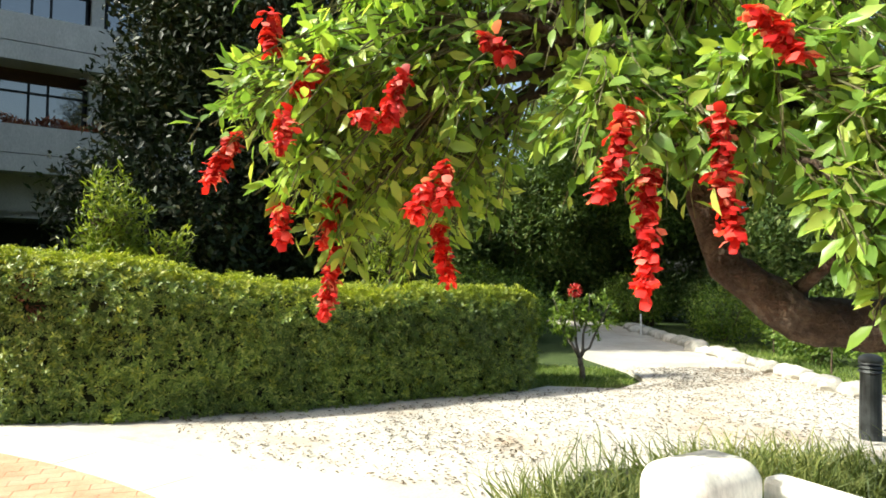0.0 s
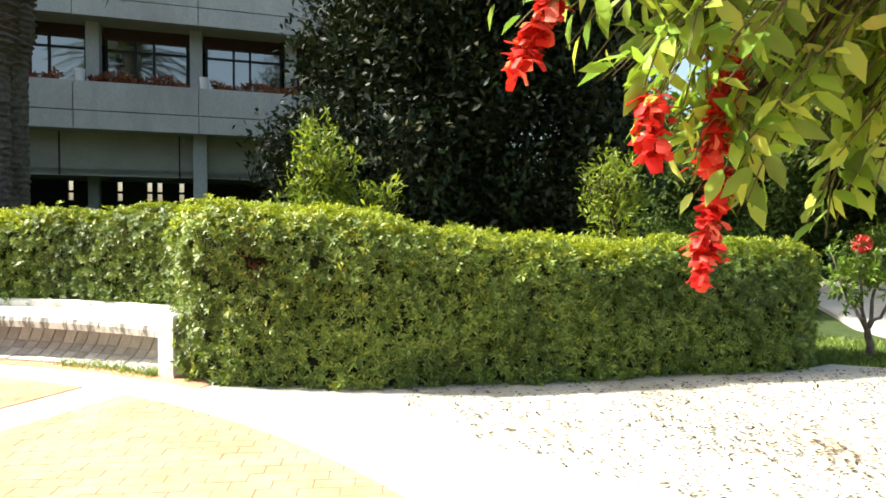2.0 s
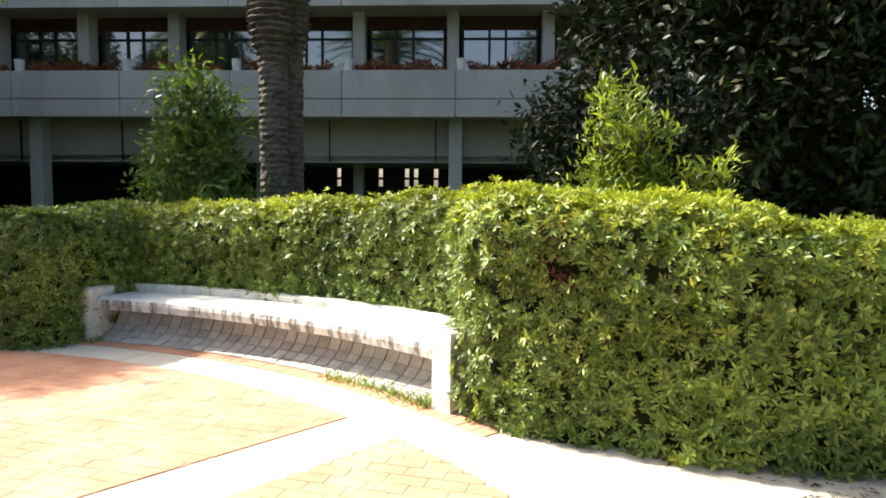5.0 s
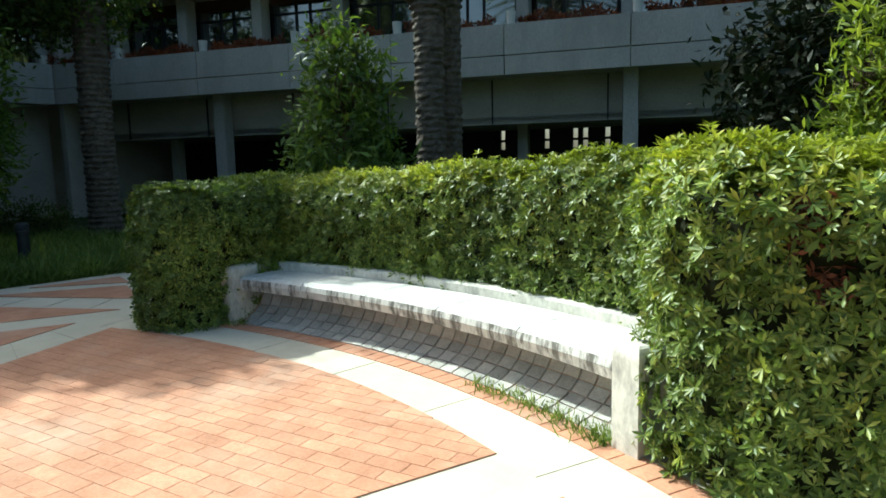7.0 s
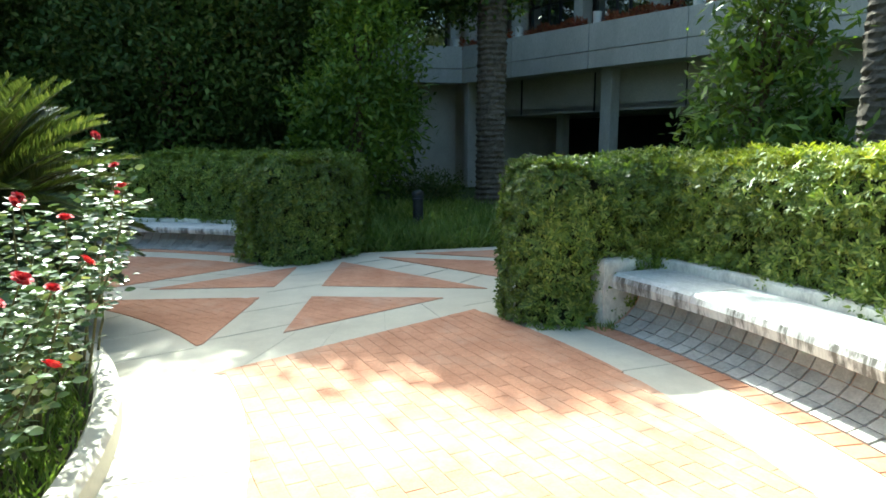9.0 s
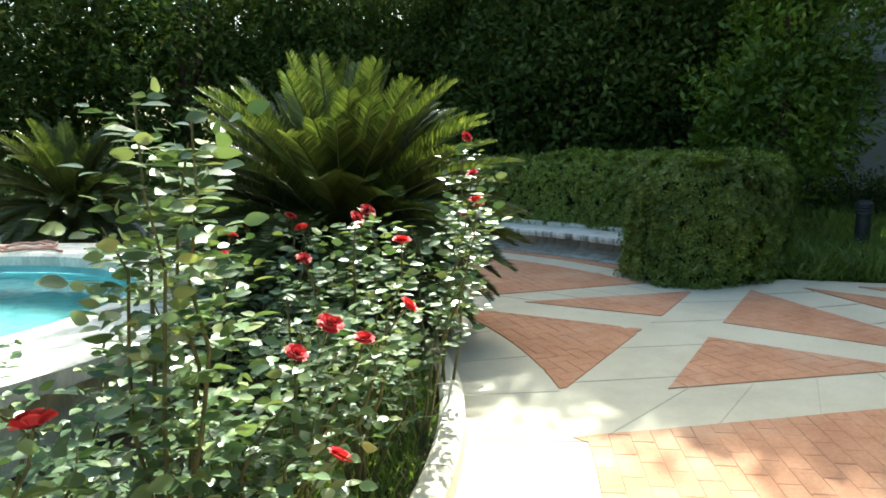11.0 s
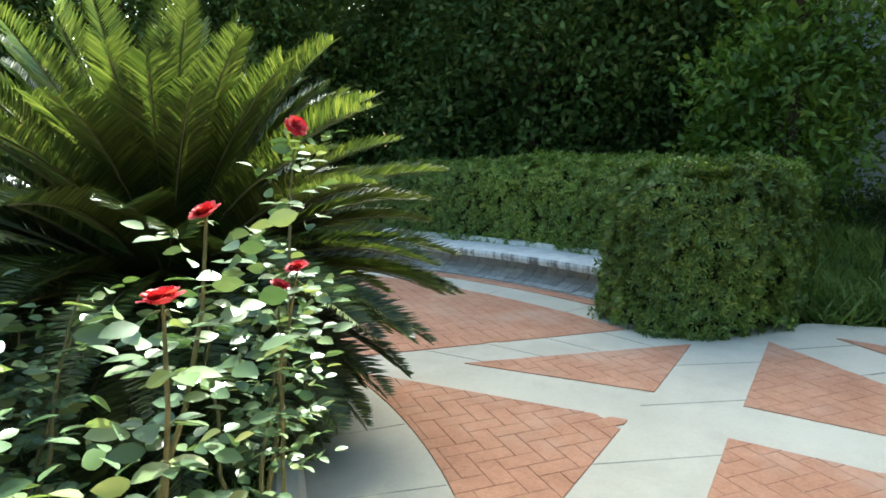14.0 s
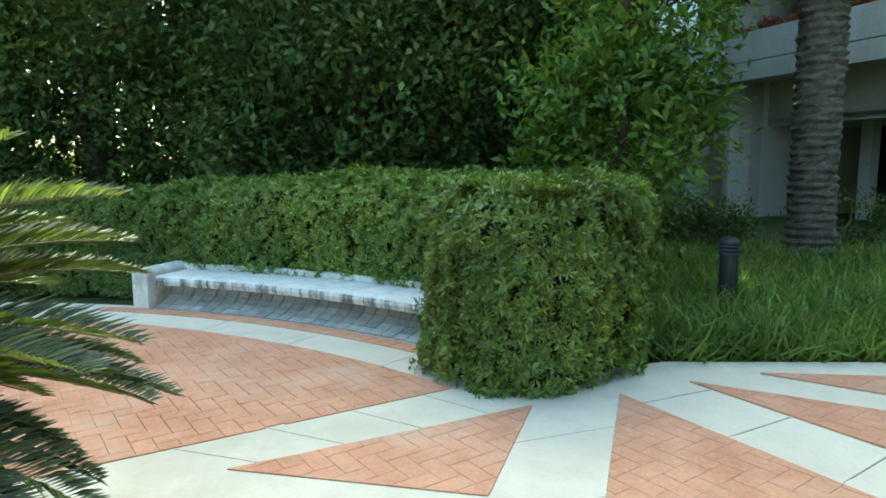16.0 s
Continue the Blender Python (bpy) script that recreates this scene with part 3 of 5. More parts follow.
for f, (z0, zl, z1) in enumerate(((3.745, 4.24, 5.03), (6.78, 7.28, 8.07), (9.85, 10.35, 11.1))):
    k = 0
    u = U0
    while u < U1:
        e = min((math.floor(u / BAY + 1e-6) + 1) * BAY, U1)
        block("parapet_panel", (u + 0.012, 0.0, zl + 0.012), (e - 0.012, 0.16, z1), M_FACADE, bevel=0.008)
        block("fascia_panel", (u + 0.012, 0.0, z0), (e - 0.012, 0.16, zl - 0.012), M_FACADE, bevel=0.008)
        u = e
    block("floor_slab", (U0, 0.14, z0 + 0.05), (U1, 9.0, z0 + 0.4), M_DARKWALL)
    block("parapet_back", (U0, 0.17, z0 + 0.3), (U1, 0.30, z1 - 0.05), M_FACADE)
    if f < 2:
        zt = (6.78, 9.85)[f]
        # Near-black sheet: the unlit rooms behind the glass put into the colour.
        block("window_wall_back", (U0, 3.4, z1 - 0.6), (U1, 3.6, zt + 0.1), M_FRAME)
        for i in range(-6, 4):
            u = i * PIER - 0.1
            block("pier", (u - 0.17, 0.75, z1 - 0.7), (u + 0.17, 1.25, zt + 0.06), M_FACADE, bevel=0.015)
            win = block("window_frame", (u + 0.22, 1.30, z1 - 0.55), (u + PIER - 0.22, 1.36, z1 - 0.45), M_FRAME)
            for c in (0.24, 1.02, 1.50, PIER - 0.30):
                block("mullion", (u + c, 1.28, z1 - 0.5), (u + c + 0.07, 1.37, zt - 0.28), M_FRAME, win)
            block("transom", (u + 0.22, 1.28, zt - 0.62), (u + PIER - 0.22, 1.36, zt - 0.56), M_FRAME, win)
            block("transom", (u + 0.22, 1.28, z1 - 0.02), (u + PIER - 0.22, 1.36, z1 + 0.05), M_FRAME, win)
            block("window_head", (u + 0.2, 1.26, zt - 0.30), (u + PIER - 0.2, 1.40, zt + 0.05), M_HEAD, win)
            block("pane", (u + 0.24, 1.325, z1 - 0.45), (u + PIER - 0.24, 1.335, zt - 0.3), M_GLASS, win)
block("lower_wall", (U0, 1.2, 2.55), (U1, 1.45, 3.80), M_DARKWALL)
for i in range(-6, 3):
    if i % 4 == 0:
        block("column", (i * 3.1 - 0.19, 0.55, -0.05), (i * 3.1 + 0.19, 1.0, 3.80), M_FACADE, bevel=0.02)
    else:
        block("inner_column", (i * BAY - 0.16, 2.6, -0.05), (i * BAY + 0.16, 2.95, 2.62), M_FACADE, bevel=0.02)
    block("wall_rib", (i * BAY - 0.62, 1.16, 2.56), (i * BAY - 0.58, 1.22, 3.78), M_FRAME)
# Near-black back wall and sills: the recess's shade put into their colour.
edge_u = U0
for gap in (-4.42, -3.72, -2.9, -1.95, -1.62, -0.9):
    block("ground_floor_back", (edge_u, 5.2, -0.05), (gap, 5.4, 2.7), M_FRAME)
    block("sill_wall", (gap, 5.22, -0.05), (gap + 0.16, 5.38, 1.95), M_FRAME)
    block("transom", (gap, 5.24, 2.2), (gap + 0.16, 5.34, 2.28), M_FRAME)
    edge_u = gap + 0.16
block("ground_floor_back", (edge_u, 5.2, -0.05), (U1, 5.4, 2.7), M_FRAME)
block("ground_floor_ceiling", (U0, 1.2, 2.60), (U1, 5.4, 2.75), M_DARKWALL)
block("corner_block", (U0 - 4.0, 1.0, -0.05), (U0 + 0.5, 9.0, 11.1), M_DARKWALL)
block("end_wall", (U0 - 0.1, 0.2, -0.05), (U0 + 0.1, 14, 11.1), M_DARKWALL)
block("roof", (U0, 0.1, 11.0), (U1, 14, 11.25), M_DARKWALL)
block("back_wall", (U0, 13.8, 3.6), (U1, 14, 11.1), M_FACADE)
block("end_wall", (U1 - 0.2, 0.2, -0.05), (U1, 14, 11.1), M_FACADE)
# the wing that turns towards the trees
WM = Matrix.Translation(BM @ Vector((U0, 0, 0))) @ Matrix.Rotation(radians(-86), 4, "Z")
for z0, zl, z1 in ((3.745, 4.24, 5.03), (6.78, 7.28, 8.07), (9.85, 10.35, 11.1)):
    for k in range(5):
        block("parapet_panel", (k * BAY + 0.012, -0.16, zl + 0.012), (k * BAY + BAY - 0.012, 0, z1), M_FACADE, bevel=0.008, m=WM)
        block("fascia_panel", (k * BAY + 0.012, -0.16, z0), (k * BAY + BAY - 0.012, 0, zl - 0.012), M_FACADE, bevel=0.008, m=WM)
    block("floor_slab", (0, -6, z0 + 0.05), (5 * BAY, -0.14, z0 + 0.4), M_DARKWALL, m=WM)
for k in range(5):
    for z1, zt in ((5.03, 6.8), (8.07, 9.9)):
        block("pier", (k * BAY - 0.1, -1.2, z1 - 0.7), (k * BAY + 0.3, -0.75, zt + 0.06), M_FACADE, m=WM)
        block("pane", (k * BAY + 0.3, -1.36, z1 - 0.5), (k * BAY + BAY, -1.33, zt), M_GLASS, m=WM)
block("lower_wall", (0, -1.45, -0.05), (5 * BAY, -1.2, 3.80), M_DARKWALL, m=WM)
block("roof", (0, -6, 11.0), (5 * BAY, -0.1, 11.25), M_DARKWALL, m=WM)
block("back_wall", (0, -6, -0.05), (5 * BAY, -5.8, 11.1), M_FACADE, m=WM)

# ---- trees ----


def crown_points(blobs, per_area, rough=0.25, gaps=-0.12):
    """Clump centres near the skins of several ellipsoids, with gaps."""
    ps, ns = [], []
    for x, y, z, rx, ry, rz in blobs:
        n = int(4 * math.pi * ((rx * ry) ** 1.6 / 3 + (rx * rz) ** 1.6 / 3 + (ry * rz) ** 1.6 / 3) ** (1 / 1.6) * per_area)
        d = ball(n)
        r = 1 - 0.45 * RNG.random(n) ** 2.2
        p = d * r[:, None] * (rx, ry, rz)
        w = np.array([noise.noise(Vector(q) * 0.9 + Vector((x, y, z))) for q in d * 2.0])
        p *= (1 + rough * w)[:, None]
        ps.append(p + (x, y, z))
        ns.append(unit(d / (rx, ry, rz)))
    p, n = np.concatenate(ps), np.concatenate(ns)
    keep = np.ones(len(p), bool)
    for x, y, z, rx, ry, rz in blobs:
        keep &= np.linalg.norm((p - (x, y, z)) / (rx, ry, rz), axis=1) > 0.5
    lumps = np.array([noise.noise(Vector(q) * 1.05) + 0.5 * noise.noise(Vector(q) * 2.6) for q in p])
    keep &= lumps > gaps
    return p[keep], n[keep]


def crown(parent, blobs, per_area, leaf, mat, k=9, spread=0.28, ratio=0.4, droop=0.0, shape=LEAF2, gaps=-0.12):
    p, n = crown_points(blobs, per_area, 0.35, -2 if blobs[0][3] < 1 else -0.25 if mat is M_MAGNOLIA else gaps)
    q = np.repeat(p, k, 0) + RNG.normal(size=(len(p) * k, 3)) * spread * 0.6
    nn = np.repeat(n, k, 0)
    way = unit(nn * 0.6 + ball(len(q)) + (0, 0, -droop))
    up = unit(nn * 0.4 + ball(len(q)) * 0.6 + (0, 0, 0.7))
    ln = leaf * (0.65 + 0.7 * RNG.random(len(q)))
    me = leaf_mesh("crown", q, way, up, ln, ln * ratio, mat, shape)
    return place("crown", me, parent)


def forked_tree(x, y):
    """A little tree: three leaning stems from one foot, thin sprays of leaves, a red bloom."""
    t = thing("young_flowering_tree", (x, y, -0.06), "small young tree with a forked pale stem on the lawn", "tree")
    pos, way, up = [], [], []
    link("trunk", *tube(bend((x, y, -0.08), (x - 0.03, y, 0.24), 0, 4, 0.012), [0.05, 0.042, 0.036, 0.034, 0.03], 8, 0.15), M_PALMBARK, t, smooth=True)
    for dx, dz in ((-0.40, 1.02), (-0.14, 1.12), (0.10, 1.08), (0.34, 0.95), (-0.28, 0.80)):
        pts = bend((x - 0.03, y, 0.22), (x + dx, y + 0.12 * RNG.normal(), dz), -0.04, 6, 0.02)
        link("limb", *tube(pts, [0.022, 0.019, 0.016, 0.013, 0.010, 0.007, 0.004], 6), M_PALMBARK, t, smooth=True)
        for k in range(17):
            s = 3.2 + 2.8 * RNG.random()
            p = pts[int(s)].lerp(pts[min(6, int(s) + 1)], s - int(s))
            e = p + Vector(ball(1)[0]) * 0.20 + Vector((0, 0, 0.05))
            for i in range(15):
                pos.append(p.lerp(e, 0.2 + 0.8 * RNG.random()))
                way.append(e - p + Vector(ball(1)[0]) * 0.2)
                up.append((0, 0, 1) + ball(1)[0] * 0.7)
    place("foliage", leaf_mesh("foliage", pos, way, up, 0.055 + 0.03 * RNG.random(len(pos)), 0.028, M_BRIGHT, LEAF6), t)
    d = ball(90)
    place("bloom", leaf_mesh("bloom", np.array((x - 0.12, y - 0.05, 1.12)) + d * 0.05, d, ball(90), 0.05, 0.025, M_RED, PETAL), t, "small red bloom")
    return t


def tree(name, base, height, radius, blobs, per_area, leaf, mat, label, category="tree", bark=None, **kw):
    t = thing(name, (base[0], base[1], base[2] if len(base) > 2 else -0.06), label, category)
    bx, by = base[0], base[1]
    top = Vector((bx, by, height))
    pts = bend((bx, by, -0.1), top, 0, 7, radius * 0.25)
    link("trunk", *tube(pts, [radius * (1.25 if i == 0 else 1 - 0.55 * i / 7) for i in range(8)], 10, 0.15), bark or M_BARK, t, smooth=True)
    for x, y, z, rx, ry, rz in blobs:
        s = Vector((bx, by, min(height, max(0.25 * height, z - rz))))
        link("limb", *tube(bend(s, (x, y, z + rz * 0.3), 0.1, 5, 0.06), [radius * 0.5, radius * 0.42, radius * 0.33, radius * 0.25, radius * 0.15, radius * 0.06], 7), bark or M_BARK, t, smooth=True)
        for _ in range(4):
            e = Vector((x, y, z)) + Vector(ball(1)[0]) * 0.75 * min(rx, ry, rz)
            link("bough", *tube(bend((x, y, z - rz * 0.2), e, 0.05, 4, 0.04), [radius * 0.22, radius * 0.17, radius * 0.12, radius * 0.08, radius * 0.03], 5), bark or M_BARK, t, smooth=True)
    crown(t, blobs, per_area, leaf, mat, **kw)
    return t


tree("magnolia_tree", (-3.6, 12.6), 5.0, 0.28, [(-4.4, 12.4, 3.0, 2.4, 2.2, 2.9), (-2.25, 12.9, 3.3, 2.1, 2.1, 3.1), (-3.3, 12.8, 6.6, 2.8, 2.6, 3.4), (-1.75, 13.5, 5.2, 1.45, 1.6, 2.4)], 78, 0.15, M_MAGNOLIA,
     "large dark-leaved evergreen tree shading the lawn behind the hedge", k=10, spread=0.32, ratio=0.42)
tree("broadleaf_tree", (2.2, 20.0), 2.8, 0.2, [(2.0, 20.0, 2.6, 2.4, 2.2, 2.4), (0.2, 19.0, 2.2, 1.8, 1.8, 2.0), (3.4, 21.0, 1.6, 1.8, 1.2, 1.8)], 56, 0.17, M_WOOD_LEAF, "tall green broadleaf tree beyond the gravel path", k=9)
tree("broadleaf_tree", (5.8, 21.5), 5.5, 0.25, [(5.8, 21.0, 5.0, 2.8, 2.6, 3.6), (8.6, 20.0, 3.6, 2.4, 2.2, 3.0), (6.4, 19.4, 1.5, 1.9, 1.4, 1.6)], 44, 0.17, M_WOOD_LEAF, "tall green broadleaf tree beyond the gravel path", k=9)
tree("broadleaf_tree", (10.5, 17.0), 5.0, 0.25, [(10.5, 17.0, 4.5, 3.0, 3.0, 3.8), (8.8, 14.5, 2.6, 1.9, 1.9, 2.2), (12.5, 12.0, 3.4, 2.6, 2.6, 3.0)], 38, 0.17, M_WOOD_LEAF, "tall green broadleaf tree behind the stone border", k=9)
tree("broadleaf_tree", (1.0, 26.0), 6.0, 0.3, [(1.0, 26.0, 2.6, 3.2, 2.5, 2.8), (-2.5, 24.0, 2.2, 2.6, 2.0, 2.2), (5.2, 27.5, 3.2, 3.0, 2.5, 3.2)], 40, 0.20, M_WOOD_LEAF, "distant green trees closing the garden", k=9)
tree("broadleaf_tree", (5.4, 17.4), 4.6, 0.18, [(3.9, 17.6, 5.0, 1.9, 1.9, 1.9), (5.8, 17.8, 4.6, 2.0, 2.0, 2.2), (4.9, 16.6, 6.6, 1.8, 1.8, 1.6)], 46, 0.16, M_GARDEN, "tall green broadleaf tree leaning over the gravel path", k=9)
# The two highest lobes, mostly unseen, are added to shade the plaza.
tree("dark_evergreen_tree", (-17.2, -0.6), 8.0, 0.3, [(-16.9, -0.5, 2.6, 1.9, 2.3, 2.6), (-17.6, -0.5, 5.5, 2.2, 2.2, 2.4), (-17.7, 2.0, 6.1, 2.2, 1.9, 2.6), (-16.9, 2.0, 3.8, 1.6, 1.6, 2.6), (-17.8, 4.8, 6.3, 2.1, 2.2, 2.3)], 55, 0.125, M_WOOD_LEAF, "tall dark-leaved evergreen tree behind the hedge", k=12, spread=0.34, ratio=0.5, gaps=-0.7)
tree("dark_evergreen_tree", (-17.0, -5.0), 8.0, 0.3, [(-16.8, -5.0, 2.4, 2.0, 2.3, 2.5), (-17.4, -4.6, 5.2, 2.6, 2.4, 2.8)], 55, 0.125, M_WOOD_LEAF, "tall dark-leaved evergreen tree behind the hedge", k=11, spread=0.30, ratio=0.45)
tree("broadleaf_tree", (-15.2, -8.6), 5.6, 0.26, [(-15.2, -8.6, 3.0, 2.2, 2.2, 2.7), (-15.8, -8.4, 5.0, 2.4, 2.2, 2.2)], 28, 0.17, M_WOOD_LEAF, "tall shaded green tree behind the pool", k=9)
tree("broadleaf_tree", (-11.6, -11.2), 5.6, 0.26, [(-11.6, -11.2, 3.0, 2.3, 2.0, 2.6), (-12.0, -11.4, 4.4, 2.6, 2.2, 2.2)], 28, 0.17, M_WOOD_LEAF, "tall shaded green tree behind the pool", k=9)
tree("broadleaf_tree", (-7.4, -12.6), 5.6, 0.26, [(-7.6, -12.6, 3.0, 2.4, 2.0, 2.5), (-7.4, -12.8, 4.4, 2.6, 2.2, 2.2)], 24, 0.17, M_WOOD_LEAF, "tall shaded green tree behind the pool", k=9)
tree("broadleaf_tree", (-3.0, -12.5), 5.6, 0.26, [(-3.0, -12.5, 3.6, 2.6, 2.2, 3.0)], 20, 0.17, M_WOOD_LEAF, "tall shaded green tree behind the pool", k=9)
for x, y in ((-24.5, 1.2), (-23.0, -3.0), (-22.0, -8.0), (-18.5, -13.0), (-12.5, -16.0), (-6.0, -17.0), (0.5, -15.0)):
    # Extra crown height at x < -24 is added, unseen, for its shade.
    tree("backdrop_tree", (x, y), 5.5, 0.3, [(x, y, 2.4, 3.6, 3.6, 2.6), (x + 0.5, y + 0.3, 5.6 + 2.6 * (x < -24), 3.4, 3.4, 3.0 + 1.6 * (x < -24))], 9, 0.32, M_WOOD_LEAF, "dense dark green tree closing the garden", k=10, spread=0.5)
tree("slender_tree", (-14.6, 3.2), 3.6, 0.08, [(-14.5, 3.1, 1.7, 0.95, 1.0, 1.0), (-14.6, 3.4, 3.0, 0.75, 0.8, 1.3), (-14.6, 3.2, 4.6, 0.6, 0.6, 1.0)], 55, 0.12, M_BRIGHT, "slender young tree with long bright green leaves", k=8, spread=0.2, ratio=0.42, droop=0.0)
tree("young_tree", (-9.6, 7.15), 1.9, 0.05, [(-9.70, 7.15, 1.75, 0.72, 0.6, 0.70), (-9.65, 7.1, 2.45, 0.42, 0.4, 0.55), (-9.35, 7.3, 2.2, 0.36, 0.34, 0.5), (-9.6, 7.25, 1.2, 0.98, 0.7, 0.55), (-9.75, 7.15, 2.85, 0.16, 0.16, 0.40), (-9.4, 7.2, 2.75, 0.14, 0.14, 0.4), (-9.9, 7.1, 2.3, 0.14, 0.14, 0.45), (-9.55, 7.2, 2.55, 0.13, 0.13, 0.4), (-9.2, 7.3, 2.35, 0.13, 0.13, 0.42), (-9.95, 7.2, 1.9, 0.2, 0.2, 0.4)], 34, 0.13, M_GARDEN, "young broadleaf tree with upright green shoots behind the hedge", k=8, spread=0.16, ratio=0.34)
for x, y, z, r, n in ((-3.98, 7.6, 1.42, 0.40, 20), (-3.36, 7.62, 1.20, 0.25, 11), (-0.78, 9.1, 1.40, 0.33, 13)):
    shoots = [(x, y, z - 0.1, r, r, r)]
    for k in range(n):
        a, q = k * 2.4, r * (0.3 + 0.75 * RNG.random())
        h = r * (0.5 + 0.75 * RNG.random())
        shoots.append((x + q * math.cos(a), y + q * math.sin(a) * 0.7, z + 0.25 * r + h * 0.8, 0.075, 0.075, h))
    tree("pale_shrub", (x, y), z, 0.03, shoots, 62, 0.095, M_PALE, "pale green shrub with upright leafy shoots rising behind the hedge", "shrub", k=6, spread=0.09, ratio=0.27, droop=-0.7, shape=LEAF6)


def palm(x, y, lean, r, height, boots):
    """A palm trunk ringed with old leaf scars, swollen with leaf bases higher up, and a crown of fronds."""
    t = thing("palm_tree", (x, y, -0.06), "tall palm with a grey ringed trunk", "palm tree", "palms before the building")
    n = int(height / 0.055)
    vs, fs, seg = [], [], 18
    for i in range(n + 1):
        z = height * i / n
        rr = r * (1.18 - 0.18 * min(1, z / 0.8))
        if z > boots:
            rr *= 1 + 0.6 * min(1, (z - boots) / 0.5)
        for k in range(seg):
            a = 2 * math.pi * (k + 0.5 * (i % 2)) / seg
            q = rr * (1 + (0.055 if i % 2 else -0.045) * (1 + 1.2 * (z > boots)) + 0.17 * (RNG.random() - 0.5))
            vs.append((x + lean[0] * z / height + q * math.cos(a), y + lean[1] * z / height + q * math.sin(a), z - 0.06 + 0.03 * (RNG.random() - 0.5) * (0 < i < n)))
    for i in range(n):
        for k in range(seg):
            q = (k + 1) % seg
            fs.append((i * seg + k, i * seg + q, (i + 1) * seg + q, (i + 1) * seg + k))
    link("trunk", vs, fs, M_PALMBARK, t)
    pos, way, up = [], [], []
    top = Vector((x + lean[0], y + lean[1], height))
    for f in range(34):
        az, el = RNG.random() * 6.28, radians(75 - 95 * RNG.random())
        d = Vector((math.cos(az) * math.cos(el), math.sin(az) * math.cos(el), math.sin(el)))
        p = top.copy()
        for s in range(26):
            p = p + d * 0.11
            d = (d + Vector((0, 0, -0.035))).normalized()
            sd = d.cross(Vector((0, 0, 1))).normalized()
            for q in (-1, 1):
                pos.append(p), way.append(sd * q + d * 0.7), up.append(sd.cross(d))
    place("crown", leaf_mesh("crown", pos, way, up, 0.42, 0.03, M_CYCAD), t)
    return t


palm(-11.1, 9.72, (-0.12, 0.0), 0.245, 7.5, 3.9)
palm(-11.3, 10.28, (0.0, 0.0), 0.20, 8.0, 4.1)
palm(-17.3, 5.95, (-0.1, 0.05), 0.30, 8.5, 6.0)

# ---- planter, pool, cycads ----
PLANTER = thing("round_planter", (CX, CY, 0), "round flower bed with a pale concrete kerb", "planter", kind="structure")
sheet("soil", arc(R_CURB - 0.10, 0, 360)[:-1], 0.002, 0.055, M_SOIL, PLANTER)
for k in range(14):
    a0 = k * 360 / 14 + 4
    sweep("kerb_stone", [(R_CURB - 0.13, 0.001), (R_CURB - 0.13, 0.10), (R_CURB - 0.11, 0.125), (R_CURB - 0.03, 0.125), (R_CURB - 0.005, 0.10), (R_CURB, 0.001)], a0 + 0.08, a0 + 360 / 14 - 0.08, M_CONCRETE, PLANTER)

PX, PY = -6.2, -1.95


def pring(r, a0, a1, n=72):
    return [(PX + r * math.cos(a0 + (a1 - a0) * i / n), PY + r * math.sin(a0 + (a1 - a0) * i / n)) for i in range(n + 1)]


def lathe(name, profile, mat, parent, label="", seg=72, smooth=True):
    """A closed profile of (radius, height) turned full circle about the pool's centre."""
    k = len(profile)
    vs = [(PX + r * math.cos(2 * math.pi * i / seg), PY + r * math.sin(2 * math.pi * i / seg), z) for i in range(seg) for r, z in profile]
    fs = [(i * k + j, ((i + 1) % seg) * k + j, ((i + 1) % seg) * k + (j + 1) % k, i * k + (j + 1) % k) for i in range(seg) for j in range(k)]
    return link(name, vs, fs, mat, parent, label)


POOL = thing("round_pool", (PX, PY, 0.05), "round raised pool of turquoise water with a wide white coping", "pool")
lathe("pool_wall", [(1.92, 0.04), (1.92, 0.40), (2.42, 0.40), (2.42, 0.04)], M_WHITEWASH, POOL)
lathe("coping", [(1.86, 0.40), (1.86, 0.48), (1.90, 0.505), (2.50, 0.505), (2.54, 0.48), (2.54, 0.40)], M_WHITEWASH, POOL)
lathe("pool_lining", [(1.90, 0.10), (1.90, 0.398), (1.918, 0.398), (1.918, 0.10)], M_POOLTILE, POOL, "turquoise painted inner wall")
sheet("pool_floor", [p for p in pring(1.915, 0, 2 * math.pi)[:-1]], 0.06, 0.10, M_POOLTILE, POOL, "turquoise painted floor")
w = sheet("water", [p for p in pring(1.895, 0, 2 * math.pi)[:-1]], 0.30, 0.335, M_WATER, POOL, "clear turquoise water")
w.visible_shadow = False


